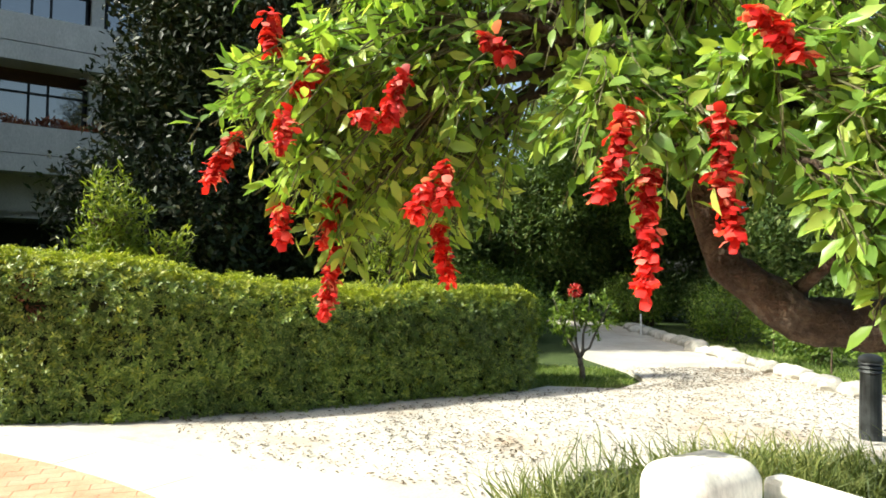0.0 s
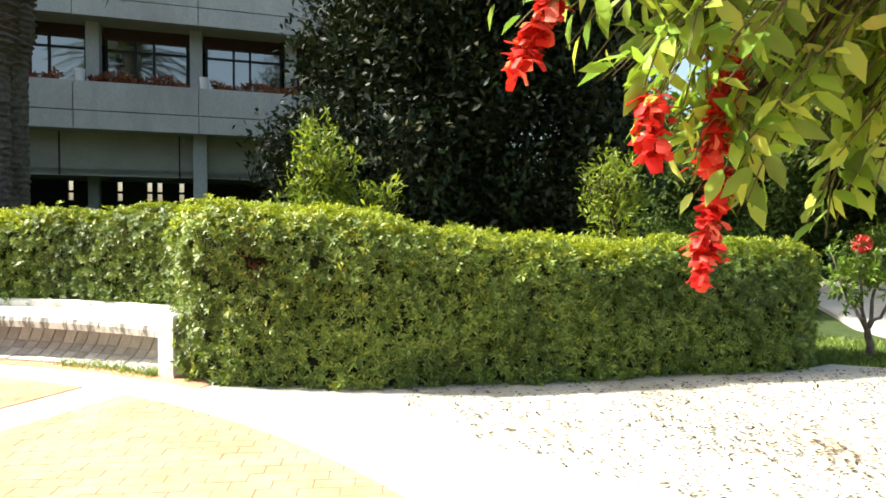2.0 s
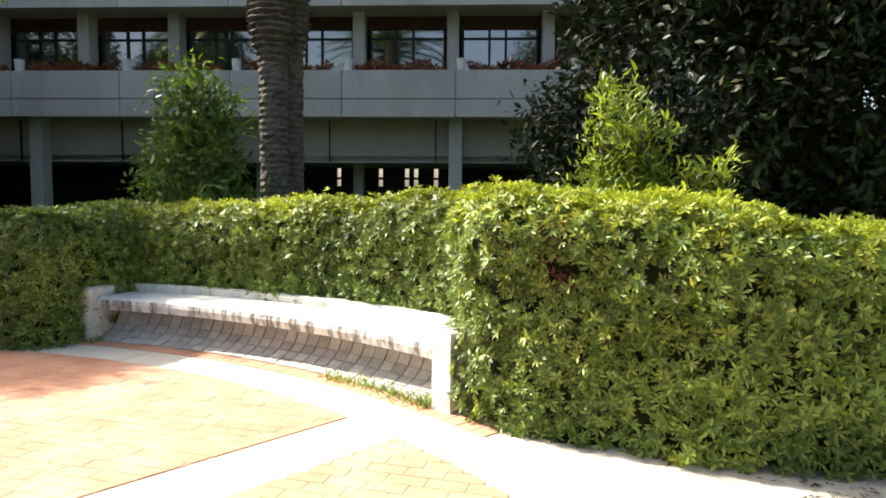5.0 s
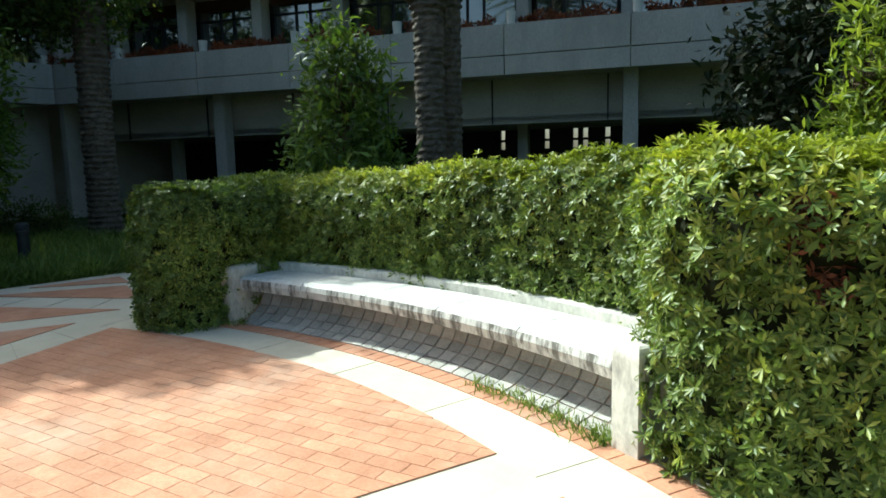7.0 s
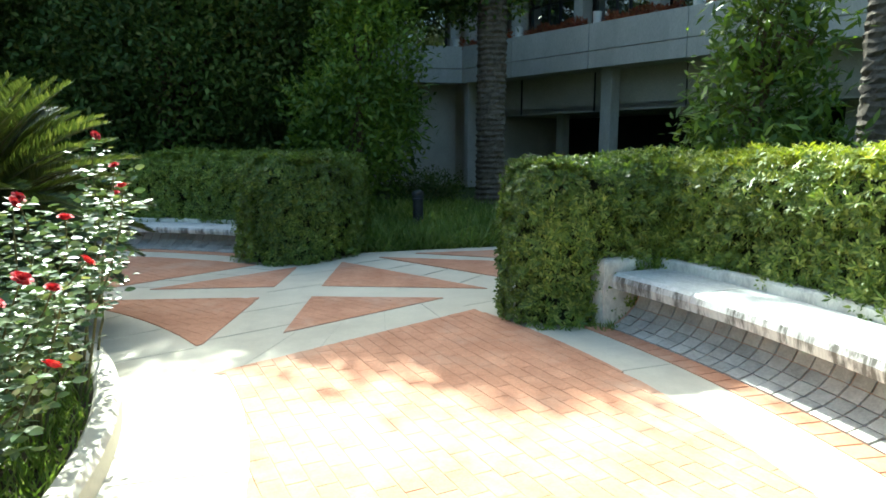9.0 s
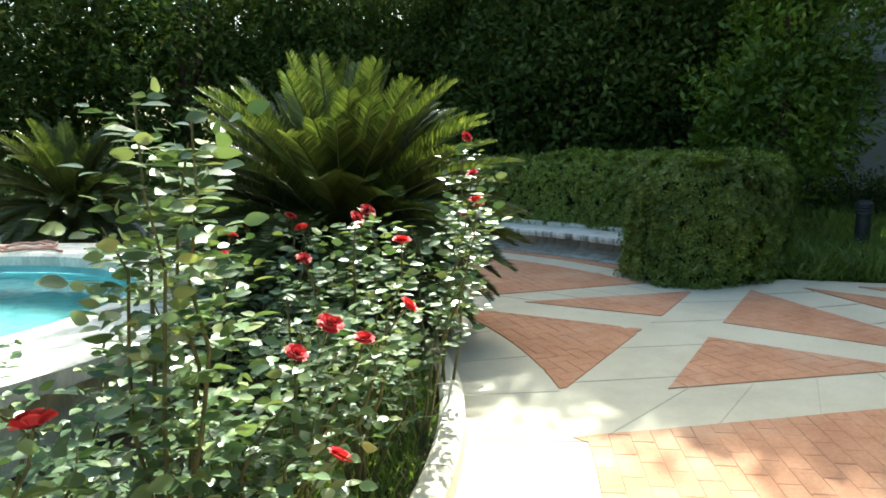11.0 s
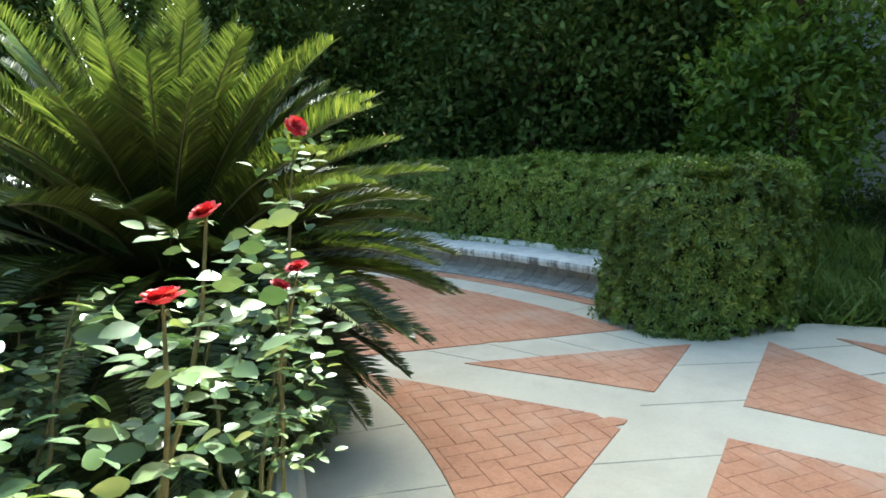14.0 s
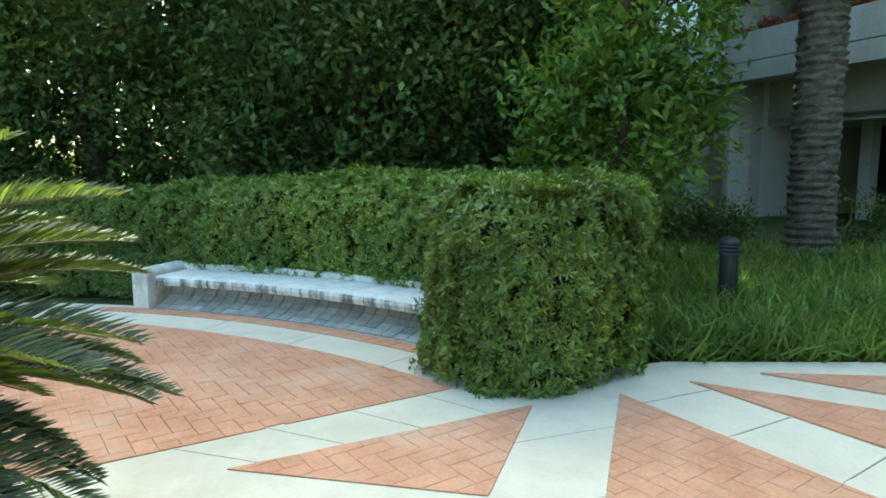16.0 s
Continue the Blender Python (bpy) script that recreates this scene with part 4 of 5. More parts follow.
def cycad(x, y, z0, trunk_h, n, length, label):
    t = thing("sago_cycad", (x, y, z0), label, "cycad")
    link("trunk", *tube([(x, y, z0 - 0.02), (x, y, z0 + trunk_h * 0.5), (x, y, z0 + trunk_h)], [0.17, 0.19, 0.15], 12, 0.2), M_PALMBARK, t)
    top = Vector((x, y, z0 + trunk_h))
    pos, way, up, ln, wd, ribs = [], [], [], [], [], []
    for f in range(n):
        s = f / n
        az = f * 2.39996
        el = radians(80 - 118 * s ** 0.9 + RNG.normal() * 6)
        L = length * (0.82 + 0.25 * math.sin(math.pi * min(1, s + 0.25))) * (0.92 + 0.16 * RNG.random())
        d = Vector((math.cos(az) * math.cos(el), math.sin(az) * math.cos(el), math.sin(el)))
        p = top + Vector((math.cos(az), math.sin(az), 0)) * 0.06
        steps = 116
        line = [p.copy()]
        for i in range(steps):
            u = i / steps
            p = p + d * (L / steps)
            d = (d + Vector((0, 0, -0.0035 - 0.0075 * u))).normalized()
            if i % 11 == 10:
                line.append(p.copy())
            if u < 0.10:
                continue
            sd = d.cross(Vector((0, 0, 1)))
            sd = sd.normalized() if sd.length > 1e-3 else Vector((1, 0, 0))
            nm = sd.cross(d).normalized()
            le = 0.168 * (math.sin(math.pi * min(1.0, 0.12 + 0.86 * (u - 0.1) / 0.9)) ** 0.6) + 0.02
            for q in (-1, 1):
                pos.append(p.copy())
                way.append(sd * q * 0.78 + d * (0.62 + 0.15 * RNG.random()) + nm * (0.26 + 0.2 * RNG.random()))
                up.append(nm * 0.9 - sd * q * 0.4)
                ln.append(le * (0.88 + 0.2 * RNG.random()))
                wd.append(0.0115)
        ribs.append(tube(line, [0.010 * (1 - 0.75 * k / len(line)) for k in range(len(line))], 4))
    place("frond_leaflet_mass", leaf_mesh("frond_leaflet_mass", pos, way, up, np.array(ln), np.array(wd), M_CYCAD), t)
    for rib in ribs:
        link("frond_rib", *rib, M_STEM, t)
    return t


cycad(-8.43, 0.39, 0.05, 0.66, 260, 1.22, "large cycad with a dense dome of stiff feathery fronds")
cycad(-10.0, -5.1, -0.05, 0.7, 110, 1.15, "cycad with stiff feathery fronds beyond the pool")

# ---- roses ----


def flower(centre, r, axis):
    """Petals of one open rose: whorls about an axis."""
    axis = unit(np.array(axis, float))
    a1 = unit(np.cross(axis, (0.3, 0.5, 0.8)))
    a2 = np.cross(axis, a1)
    pos, way, up, ln = [], [], [], []
    for w, (k, tilt, s) in enumerate(((4, 1.5, 0.7), (5, 1.3, 0.85), (6, 1.08, 0.95), (7, 0.8, 1.0), (7, 0.42, 1.0))):
        for i in range(k):
            a = 2 * math.pi * (i + 0.5 * w) / k + 0.25 * RNG.random()
            rad = a1 * math.cos(a) + a2 * math.sin(a)
            pos.append(np.array(centre) + rad * r * 0.10 * w)
            way.append(rad * math.cos(tilt) + axis * math.sin(tilt))
            up.append(axis * math.cos(tilt) - rad * math.sin(tilt))
            ln.append(r * s)
    return pos, way, up, np.array(ln), np.array(ln) * 1.05


def rose_bush(x, y, h, stems, reach, blooms, label, seed_leaf=1.0):
    t = thing("rose_bush", (x, y, 0.05), label, "rose bush", "roses of the round bed")
    pos, way, up, ln = [], [], [], []
    for k in range(stems):
        az = 2 * math.pi * k / stems + RNG.random()
        hh = h * (0.6 + 0.45 * RNG.random())
        e = Vector((x + reach * math.cos(az) * (0.4 + 0.7 * RNG.random()), y + reach * math.sin(az) * (0.4 + 0.7 * RNG.random()), hh))
        if k < len(blooms):
            e = Vector(blooms[k][:3])
        pts = bend((x + 0.04 * math.cos(az), y + 0.04 * math.sin(az), 0.03), e, 0.04, 7, 0.018)
        link("stem", *tube(pts, [0.009 - 0.0009 * i for i in range(8)], 5), M_STEM, t)
        nodes = max(6, int((e - Vector((x, y, 0))).length / 0.050))
        for i in range(nodes):
            s = 0.36 + 0.62 * i / nodes
            f = s * 7
            p = pts[int(f)].lerp(pts[min(7, int(f) + 1)], f - int(f))
            a = i * 2.4 + RNG.random()
            d = Vector((math.cos(a), math.sin(a), 0.25 + 0.3 * RNG.random())).normalized()
            sd = d.cross(Vector((0, 0, 1))).normalized()
            L = 0.10 + 0.05 * RNG.random()
            for u, q in ((0.35, -1), (0.35, 1), (0.7, -1), (0.7, 1), (1.0, 0)):
                b = p + d * L * u
                pos.append(b)
                way.append(d * (0.5 if q else 1) + sd * q * 0.9 + Vector((0, 0, -0.15)))
                up.append(Vector((0, 0, 1)) + Vector(RNG.normal(size=3)) * 0.6)
                ln.append((0.036 + 0.024 * RNG.random()) * seed_leaf)
    ln = np.array(ln)
    place("foliage", leaf_mesh("foliage", pos, way, up, ln, ln * 0.60, M_ROSE_LEAF, LEAF10), t)
    for b in blooms:
        c, r = b[:3], b[3]
        place("rose_flower", leaf_mesh("rose_flower", *flower(c, r * 0.72, (RNG.normal() * 0.5, RNG.normal() * 0.5 + 0.3, 1.0)), M_ROSE, PETAL), t, "open crimson rose")
        pp, ww, uu = [], [], []
        for i in range(5):
            a = i * 1.257
            pp.append(Vector(c) - Vector((0, 0, 0.008)))
            ww.append((math.cos(a), math.sin(a), -0.35))
            uu.append((0, 0, 1))
        place("sepal", leaf_mesh("sepal", pp, ww, uu, r * 0.8, r * 0.22, M_ROSE_LEAF), t)
    return t


ROSE = "rose bush with pale-edged green leaves and red blooms"
rose_bush(-7.62, 1.62, 1.1, 4, 0.20, [(-7.71, 1.72, 1.42, 0.034), (-7.47, 1.90, 1.09, 0.030), (-7.55, 1.78, 1.02, 0.03)], ROSE)
rose_bush(-6.98, 1.80, 0.85, 5, 0.26, [(-7.05, 2.06, 1.258, 0.028), (-6.88, 2.15, 1.163, 0.032), (-6.73, 1.75, 1.12, 0.036)], ROSE)
rose_bush(-6.50, 1.84, 0.9, 8, 0.30, [(-6.49, 2.05, 1.05, 0.036), (-6.57, 1.81, 1.11, 0.034), (-6.40, 1.7, 0.98, 0.03)], ROSE)
rose_bush(-6.12, 1.76, 0.78, 8, 0.33, [(-6.04, 2.08, 0.877, 0.040), (-6.18, 2.25, 0.916, 0.033), (-6.09, 2.16, 0.83, 0.032)], ROSE)
rose_bush(-7.10, 1.15, 0.95, 8, 0.33, [(-7.24, 0.93, 1.02, 0.036), (-7.0, 1.2, 1.0, 0.034)], ROSE)
rose_bush(-7.35, 0.55, 0.85, 8, 0.33, [(-7.5, 0.36, 0.92, 0.036)], ROSE)
rose_bush(-6.55, 1.1, 0.85, 9, 0.38, [(-6.73, 1.02, 0.99, 0.034), (-6.62, 1.08, 0.92, 0.034)], ROSE)
rose_bush(-5.72, 1.85, 0.62, 9, 0.34, [(-5.95, 2.03, 0.81, 0.036), (-5.82, 2.26, 0.62, 0.036)], ROSE, 1.1)
rose_bush(-5.25, 1.75, 0.75, 9, 0.36, [(-5.3, 1.95, 0.85, 0.045)], ROSE, 1.1)
rose_bush(-5.70, 1.25, 0.75, 8, 0.36, [(-5.6, 1.2, 0.85, 0.03)], ROSE)
rose_bush(-4.75, 1.55, 0.8, 8, 0.36, [(-4.8, 1.7, 0.9, 0.04)], ROSE)
rose_bush(-5.0, 1.0, 0.8, 8, 0.36, [(-5.0, 1.0, 0.88, 0.035)], ROSE)
rose_bush(-5.62, 1.92, 1.5, 5, 0.13, [], "tall rose shoots with pale green leaves", 1.15)
rose_bush(-4.2, 1.2, 0.8, 8, 0.36, [], ROSE)

# ---- grasses ----


def tuft(name, points, length, width, label, category, mat=M_GRASS, kind="stuff", arch=0.5, z=-0.05):
    """Blades rising and arching over from many roots, in one mesh."""
    pts = np.asarray(points, float)
    n = len(pts)
    pos = np.concatenate([pts, np.full((n, 1), z)], 1)
    d = RNG.normal(size=(n, 3)) * arch
    d[:, 2] = 1.0
    d = unit(d)
    L = length * (0.55 + 0.7 * RNG.random(n))
    me1 = leaf_mesh(name, pos, d, ball(n), L, width, mat, ARCHED)
    return tagged(new(name, me1), label, category, kind=kind)


def scatter(poly, n):
    """Random points inside an outline."""
    p = np.array(poly)
    lo, hi = p.min(0), p.max(0)
    out = []
    while len(out) < n:
        q = lo + (hi - lo) * RNG.random((n, 2))
        inside = np.zeros(n, bool)
        for i in range(len(p)):
            a, b = p[i], p[i - 1]
            c = ((a[1] > q[:, 1]) != (b[1] > q[:, 1])) & (q[:, 0] < (b[0] - a[0]) * (q[:, 1] - a[1]) / (b[1] - a[1] + 1e-12) + a[0])
            inside ^= c
        out += list(q[inside])
    return np.array(out[:n])


LAWN_NEAR = [(-12.15, 3.4), (-12.5, 5.3), (-12.6, 7.6), (-17.5, 8.5), (-18, 3), (-14, 1.9), (-12.9, 2.6)]
tuft("tall_grass", scatter(LAWN_NEAR, 40000), 0.38, 0.018, "long unmown grass before the building", "grass", arch=0.95)
tuft("bed_grass", np.array([polar(r, a)[:2] for r, a in zip(3.0 + 0.88 * RNG.random(9000), 60 + 90 * RNG.random(9000))]), 0.11, 0.010, "low green weeds under the roses", "grass", z=0.05)
tuft("path_lawn", scatter([(1.2, 7.8), (2.0, 7.8), (2.5, 8.4), (2.45, 9.4), (1.4, 9.6), (0.9, 8.6)], 5000), 0.07, 0.008, "small bright lawn round the young flowering tree", "grass", z=-0.06)
tuft("border_grass", scatter([(4.9, 8.2), (4.75, 10.3), (4.9, 13.4), (6.4, 13), (6.4, 9), (5.8, 7.4)], 6000), 0.08, 0.009, "thin grass behind the stone border", "grass", z=-0.06)
tuft("sedge_clump", np.array([(0.75, 3.55)]) + RNG.normal(size=(900, 2)) * (0.17, 0.12), 0.34, 0.011, "clump of arching sedge at the path's edge", "grass", M_SEDGE, arch=0.75, z=-0.03)
tuft("sedge_clump", np.array([(2.3, 4.1)]) + RNG.normal(size=(2600, 2)) * (0.55, 0.22), 0.36, 0.011, "clump of arching sedge at the path's edge", "grass", M_SEDGE, arch=0.75, z=-0.03)
tuft("bench_weeds", np.array([polar(7.33 + 0.05 * g, a)[:2] for g, a in zip(RNG.normal(size=700), np.concatenate([80.5 + 9 * RNG.random(600) ** 1.6, 110 + 1.5 * RNG.random(100)]))]), 0.07, 0.007, "thin weeds along the foot of the bench", "weeds", z=0.0)

# ---- coral tree over the path ----
CORAL = thing("coral_tree", (2.7, 2.5, -0.06), "leaning coral tree with hanging scarlet flower spikes", "tree")
LIMB = [(2.75, 2.45, -0.1), (2.55, 2.4, 0.45), (2.15, 2.32, 1.02), (1.65, 2.28, 1.19), (1.25, 2.3, 1.23), (1.02, 2.36, 1.40), (0.95, 2.5, 1.82), (0.75, 2.75, 2.3)]
LIMB_R = [0.17, 0.14, 0.115, 0.098, 0.085, 0.066, 0.048, 0.036]
fine, fine_r = [], []
for i in range(len(LIMB) - 1):
    for k in range(5):
        fine.append(Vector(LIMB[i]).lerp(Vector(LIMB[i + 1]), k / 5) + Vector(RNG.normal(size=3)) * 0.006)
        fine_r.append((LIMB_R[i] + (LIMB_R[i + 1] - LIMB_R[i]) * k / 5) * (1 + 0.10 * math.sin(2.1 * (5 * i + k)) * RNG.random()))
link("trunk", *tube(fine, fine_r, 16, 0.14), M_CORAL_BARK, CORAL, smooth=True)
SPRAYS = [((-0.45, 2.85, 2.15), 0.42), ((-0.85, 2.8, 2.02), 0.22), ((-0.62, 2.5, 2.0), 0.28), ((-0.15, 2.6, 2.0), 0.36), ((1.35, 1.75, 1.72), 0.26), ((-0.35, 2.75, 2.45), 0.4), ((-0.3, 2.9, 1.72), 0.34), ((0.0, 2.75, 1.62), 0.28), ((-0.05, 2.8, 2.3), 0.5), ((0.55, 2.35, 1.85), 0.32), ((0.8, 2.2, 1.75), 0.26), ((0.5, 2.6, 2.5), 0.6),
          ((1.1, 2.5, 2.5), 0.6), ((1.6, 2.3, 2.3), 0.5), ((1.45, 2.05, 1.6), 0.30), ((1.22, 1.85, 1.46), 0.16), ((1.30, 1.85, 1.30), 0.14), ((-0.5, 3.0, 2.7), 0.55), ((0.2, 3.1, 2.9), 0.6), ((0.9, 3.0, 3.0), 0.7), ((1.7, 2.8, 2.9), 0.7), ((-0.15, 2.9, 1.45), 0.2), ((0.95, 2.6, 2.0), 0.35),
          ((0.5, 3.9, 2.9), 0.7), ((1.3, 3.9, 2.8), 0.75), ((2.2, 3.6, 2.7), 0.75), ((2.6, 2.8, 2.9), 0.8), ((1.0, 4.6, 3.3), 0.8), ((2.0, 4.5, 3.2), 0.85), ((0.2, 4.4, 3.4), 0.7),
          ((-0.6, 2.55, 1.62), 0.2), ((-0.46, 2.7, 1.48), 0.17), ((-0.78, 2.6, 1.95), 0.26), ((1.0, 2.15, 1.72), 0.22), ((1.12, 2.1, 1.98), 0.26)]
pos, way, up, ln = [], [], [], []
for (x, y, z), r in SPRAYS:
    root = min((Vector(p) for p in LIMB[4:]), key=lambda p: (p - Vector((x, y, z + 0.4))).length)
    pts = bend(root, (x, y, z + r * 0.5), 0.18, 6, 0.04)
    link("branch", *tube(pts, [0.035, 0.028, 0.022, 0.017, 0.013, 0.010, 0.007], 6), M_CORAL_BARK, CORAL, smooth=True)
    twigs = []
    for k in range(int((52 if z < 2.2 else 48 if x > 0.4 else 36) * r / 0.4)):
        d = Vector(ball(1)[0])
        e = Vector((x, y, z)) + Vector((d.x, d.y, d.z * 0.9)) * r * (0.45 + 0.65 * RNG.random())
        s = 2.5 + 3.4 * RNG.random()
        tw = bend(pts[int(s)].lerp(pts[int(s) + 1], s - int(s)), e, 0.05, 4, 0.015)
        twigs.append(tube(tw, [0.005, 0.0042, 0.0035, 0.003, 0.002], 4))
        for i in range(10):
            f = 1.2 + 2.8 * i / 10
            p = tw[int(f)].lerp(tw[min(4, int(f) + 1)], f - int(f))
            a = Vector(RNG.normal(size=3))
            pos.append(p + a * 0.012)
            way.append((e - Vector((x, y, z))).normalized() * 0.6 + a.normalized() * 0.9 + Vector((0, 0, -0.5)))
            up.append(Vector((-0.6, -0.3, 0.65)) + Vector(RNG.normal(size=3)) * 0.75)
            ln.append(0.058 + 0.06 * RNG.random())
    link("twig_spray", *join(twigs), M_STEM, CORAL)
ln = np.array(ln)
place("foliage", leaf_mesh("foliage", pos, way, up, ln, ln * 0.44, M_CORAL_LEAF, LEAF6), CORAL)


def spike(top, length, tilt=(0, 0), r=0.047):
    """A hanging spike of curved red flowers."""
    top = Vector(top)
    end = top + Vector((tilt[0], tilt[1], -1)).normalized() * length
    pos, way, up, ln = [], [], [], []
    n = int(length / 0.0016)
    for i in range(n):
        s = i / n
        p = top.lerp(end, s)
        a = i * 2.4
        d = Vector((math.cos(a), math.sin(a), 0.0))
        pos.append(p + Vector(RNG.normal(size=3)) * 0.012)
        way.append(d + Vector(RNG.normal(size=3)) * 0.6 + Vector((0, 0, -1.3 + 1.2 * RNG.random())))
        up.append(Vector((0, 0, 1)) + d * 0.4)
        ln.append(r * (0.55 + 0.45 * RNG.random()) * (0.55 + 0.65 * abs(math.sin(math.pi * (s * length / 0.085 + 0.2)))))
    ln = np.array(ln)
    place("flower_spike", leaf_mesh("flower_spike", pos, way, up, ln, ln * 0.8, M_RED, PETAL), CORAL, "scarlet flower spike")


for top, L, tilt in (((-0.87, 2.63, 1.90), 0.22, (-0.55, 0)), ((-0.48, 2.4, 2.15), 0.17, (-0.7, 0)), ((-0.57, 2.2, 1.89), 0.11, (0, 0)), ((-0.16, 2.3, 2.07), 0.20, (-0.4, 0)), ((-0.27, 2.3, 1.94), 0.06, (-1.5, 0)),
                     ((-0.44, 2.66, 1.75), 0.30, (-0.2, 0)), ((-0.46, 2.72, 1.45), 0.27, (-0.14, 0)), ((-0.64, 2.5, 1.61), 0.14, (0, 0)), ((-0.01, 2.25, 1.74), 0.15, (0, 0)), ((-0.06, 2.25, 1.68), 0.14, (-0.4, 0)),
                     ((-0.03, 2.63, 1.56), 0.25, (0.2, 0)), ((0.57, 2.03, 1.90), 0.30, (-0.27, 0)), ((0.64, 2.05, 1.70), 0.38, (0, 0)), ((0.84, 2.0, 1.88), 0.18, (0.1, 0)), ((0.84, 1.98, 1.69), 0.21, (0.2, 0)),
                     ((-0.70, 2.5, 2.36), 0.15, (0, 0)), ((0.12, 2.3, 2.22), 0.12, (1.2, 0)), ((0.90, 1.9, 2.18), 0.22, (0.9, 0))):
    spike(top, L, tilt)

# ---- garden beyond the path ----
for i in range(30):
    s = i / 29
    p = Vector((4.85 - 0.25 * math.sin(3 * s) - 0.6 * max(0, s - 0.6), 7.6 + 8.2 * s, 0))
    bm = bmesh.new()
    bmesh.ops.create_icosphere(bm, subdivisions=2, radius=0.13 + 0.06 * RNG.random(), matrix=Matrix.Translation(p + Vector((0.06 * RNG.normal(), 0, 0.03))) @ Matrix.Diagonal((1.2, 1, 0.75, 1)))
    for v in bm.verts:
        v.co += Vector((noise.noise(v.co * 7), noise.noise(v.co * 7 + Vector((9, 0, 0))), noise.noise(v.co * 7 + Vector((0, 9, 0))))) * 0.05
    tagged(part("border_stone", bm, M_STONE), "rough pale stone edging the gravel path", "stone", "stones edging the path")


def shrub(x, y, r, h, mat, label, leaf=0.08, dens=48):
    t = thing("shrub", (x, y, -0.06), label, "shrub", "shrubs of the garden")
    stems = [tube(bend((x, y, -0.08), (x + r * 0.6 * math.cos(a), y + r * 0.6 * math.sin(a), h * 0.7), 0, 4, 0.02), [0.02, 0.016, 0.012, 0.009, 0.005], 5) for a in (0, 1.3, 2.6, 3.9, 5.2)]
    for st in stems:
        link("stem", *st, M_STEM, t)
    crown(t, [(x, y, h * 0.52, r, r, h * 0.48), (x + r * 0.5, y + r * 0.3, h * 0.4, r * 0.6, r * 0.6, h * 0.36), (x - r * 0.5, y - r * 0.2, h * 0.45, r * 0.55, r * 0.6, h * 0.38)], dens, leaf, mat, k=8, spread=0.14, ratio=0.4)
    return t


for x, y, r, h in ((6.0, 10.4, 0.6, 0.9), (6.6, 12.0, 0.8, 1.15), (5.9, 13.6, 0.7, 1.1), (7.6, 10.2, 0.8, 1.0), (6.6, 15.5, 0.9, 1.4), (8.4, 12.6, 1.0, 1.4), (6.2, 8.8, 0.5, 0.7), (5.0, 17.0, 0.8, 1.3), (1.4, 13.2, 0.8, 1.2), (0.6, 16.0, 1.0, 1.5), (0.4, 11.0, 0.7, 0.9)):
    shrub(x, y, r, h, M_BRIGHT if (x * 7 + y) % 2 < 1.2 else M_WOOD_LEAF, "leafy green garden shrub behind the stone border")
for x, y, r, h in ((-1.5, 9.8, 0.8, 0.95), (-4.6, 9.4, 0.9, 1.1), (-6.5, 10.5, 0.9, 1.1), (-13.2, 8.9, 0.8, 0.9), (-15.0, 9.6, 0.9, 0.9), (-18.6, 4.6, 0.9, 0.9), (-19.5, 7.2, 1.0, 0.9), (-13.8, -3.6, 0.8, 1.3), (-12.4, -5.6, 0.9, 1.3), (-10.4, -7.6, 1.0, 1.3), (-7.6, -9.1, 1.0, 1.2), (-11.6, -7.6, 1.0, 1.7), (-9.2, -8.6, 0.9, 1.5)):
    shrub(x, y, r, h, M_WOOD_LEAF, "shaded green shrub with dense small leaves")
forked_tree(1.82, 8.5)

# ---- bollard, lamps and planting on the parapet ----


def bollard(x, y):
    t = thing("bollard_light", (x, y, -0.06), "short dark grey bollard light standing in the grass", "bollard light", "bollard lights of the garden")
    bm = bmesh.new()
    bmesh.ops.create_cone(bm, cap_ends=True, segments=20, radius1=0.085, radius2=0.08, depth=0.62, matrix=Matrix.Translation((x, y, 0.25)))
    part("post", bm, M_BOLLARD, t, smooth=False)
    for k in range(3):
        bm = bmesh.new()
        bmesh.ops.create_cone(bm, cap_ends=True, segments=20, radius1=0.098, radius2=0.085, depth=0.022, matrix=Matrix.Translation((x, y, 0.575 + 0.035 * k)))
        part("louvre", bm, M_BOLLARD, t)
    bm = bmesh.new()
    bmesh.ops.create_uvsphere(bm, u_segments=20, v_segments=10, radius=0.095, matrix=Matrix.Translation((x, y, 0.665)) @ Matrix.Diagonal((1, 1, 0.6, 1)))
    part("cap", bm, M_BOLLARD, t, smooth=True)


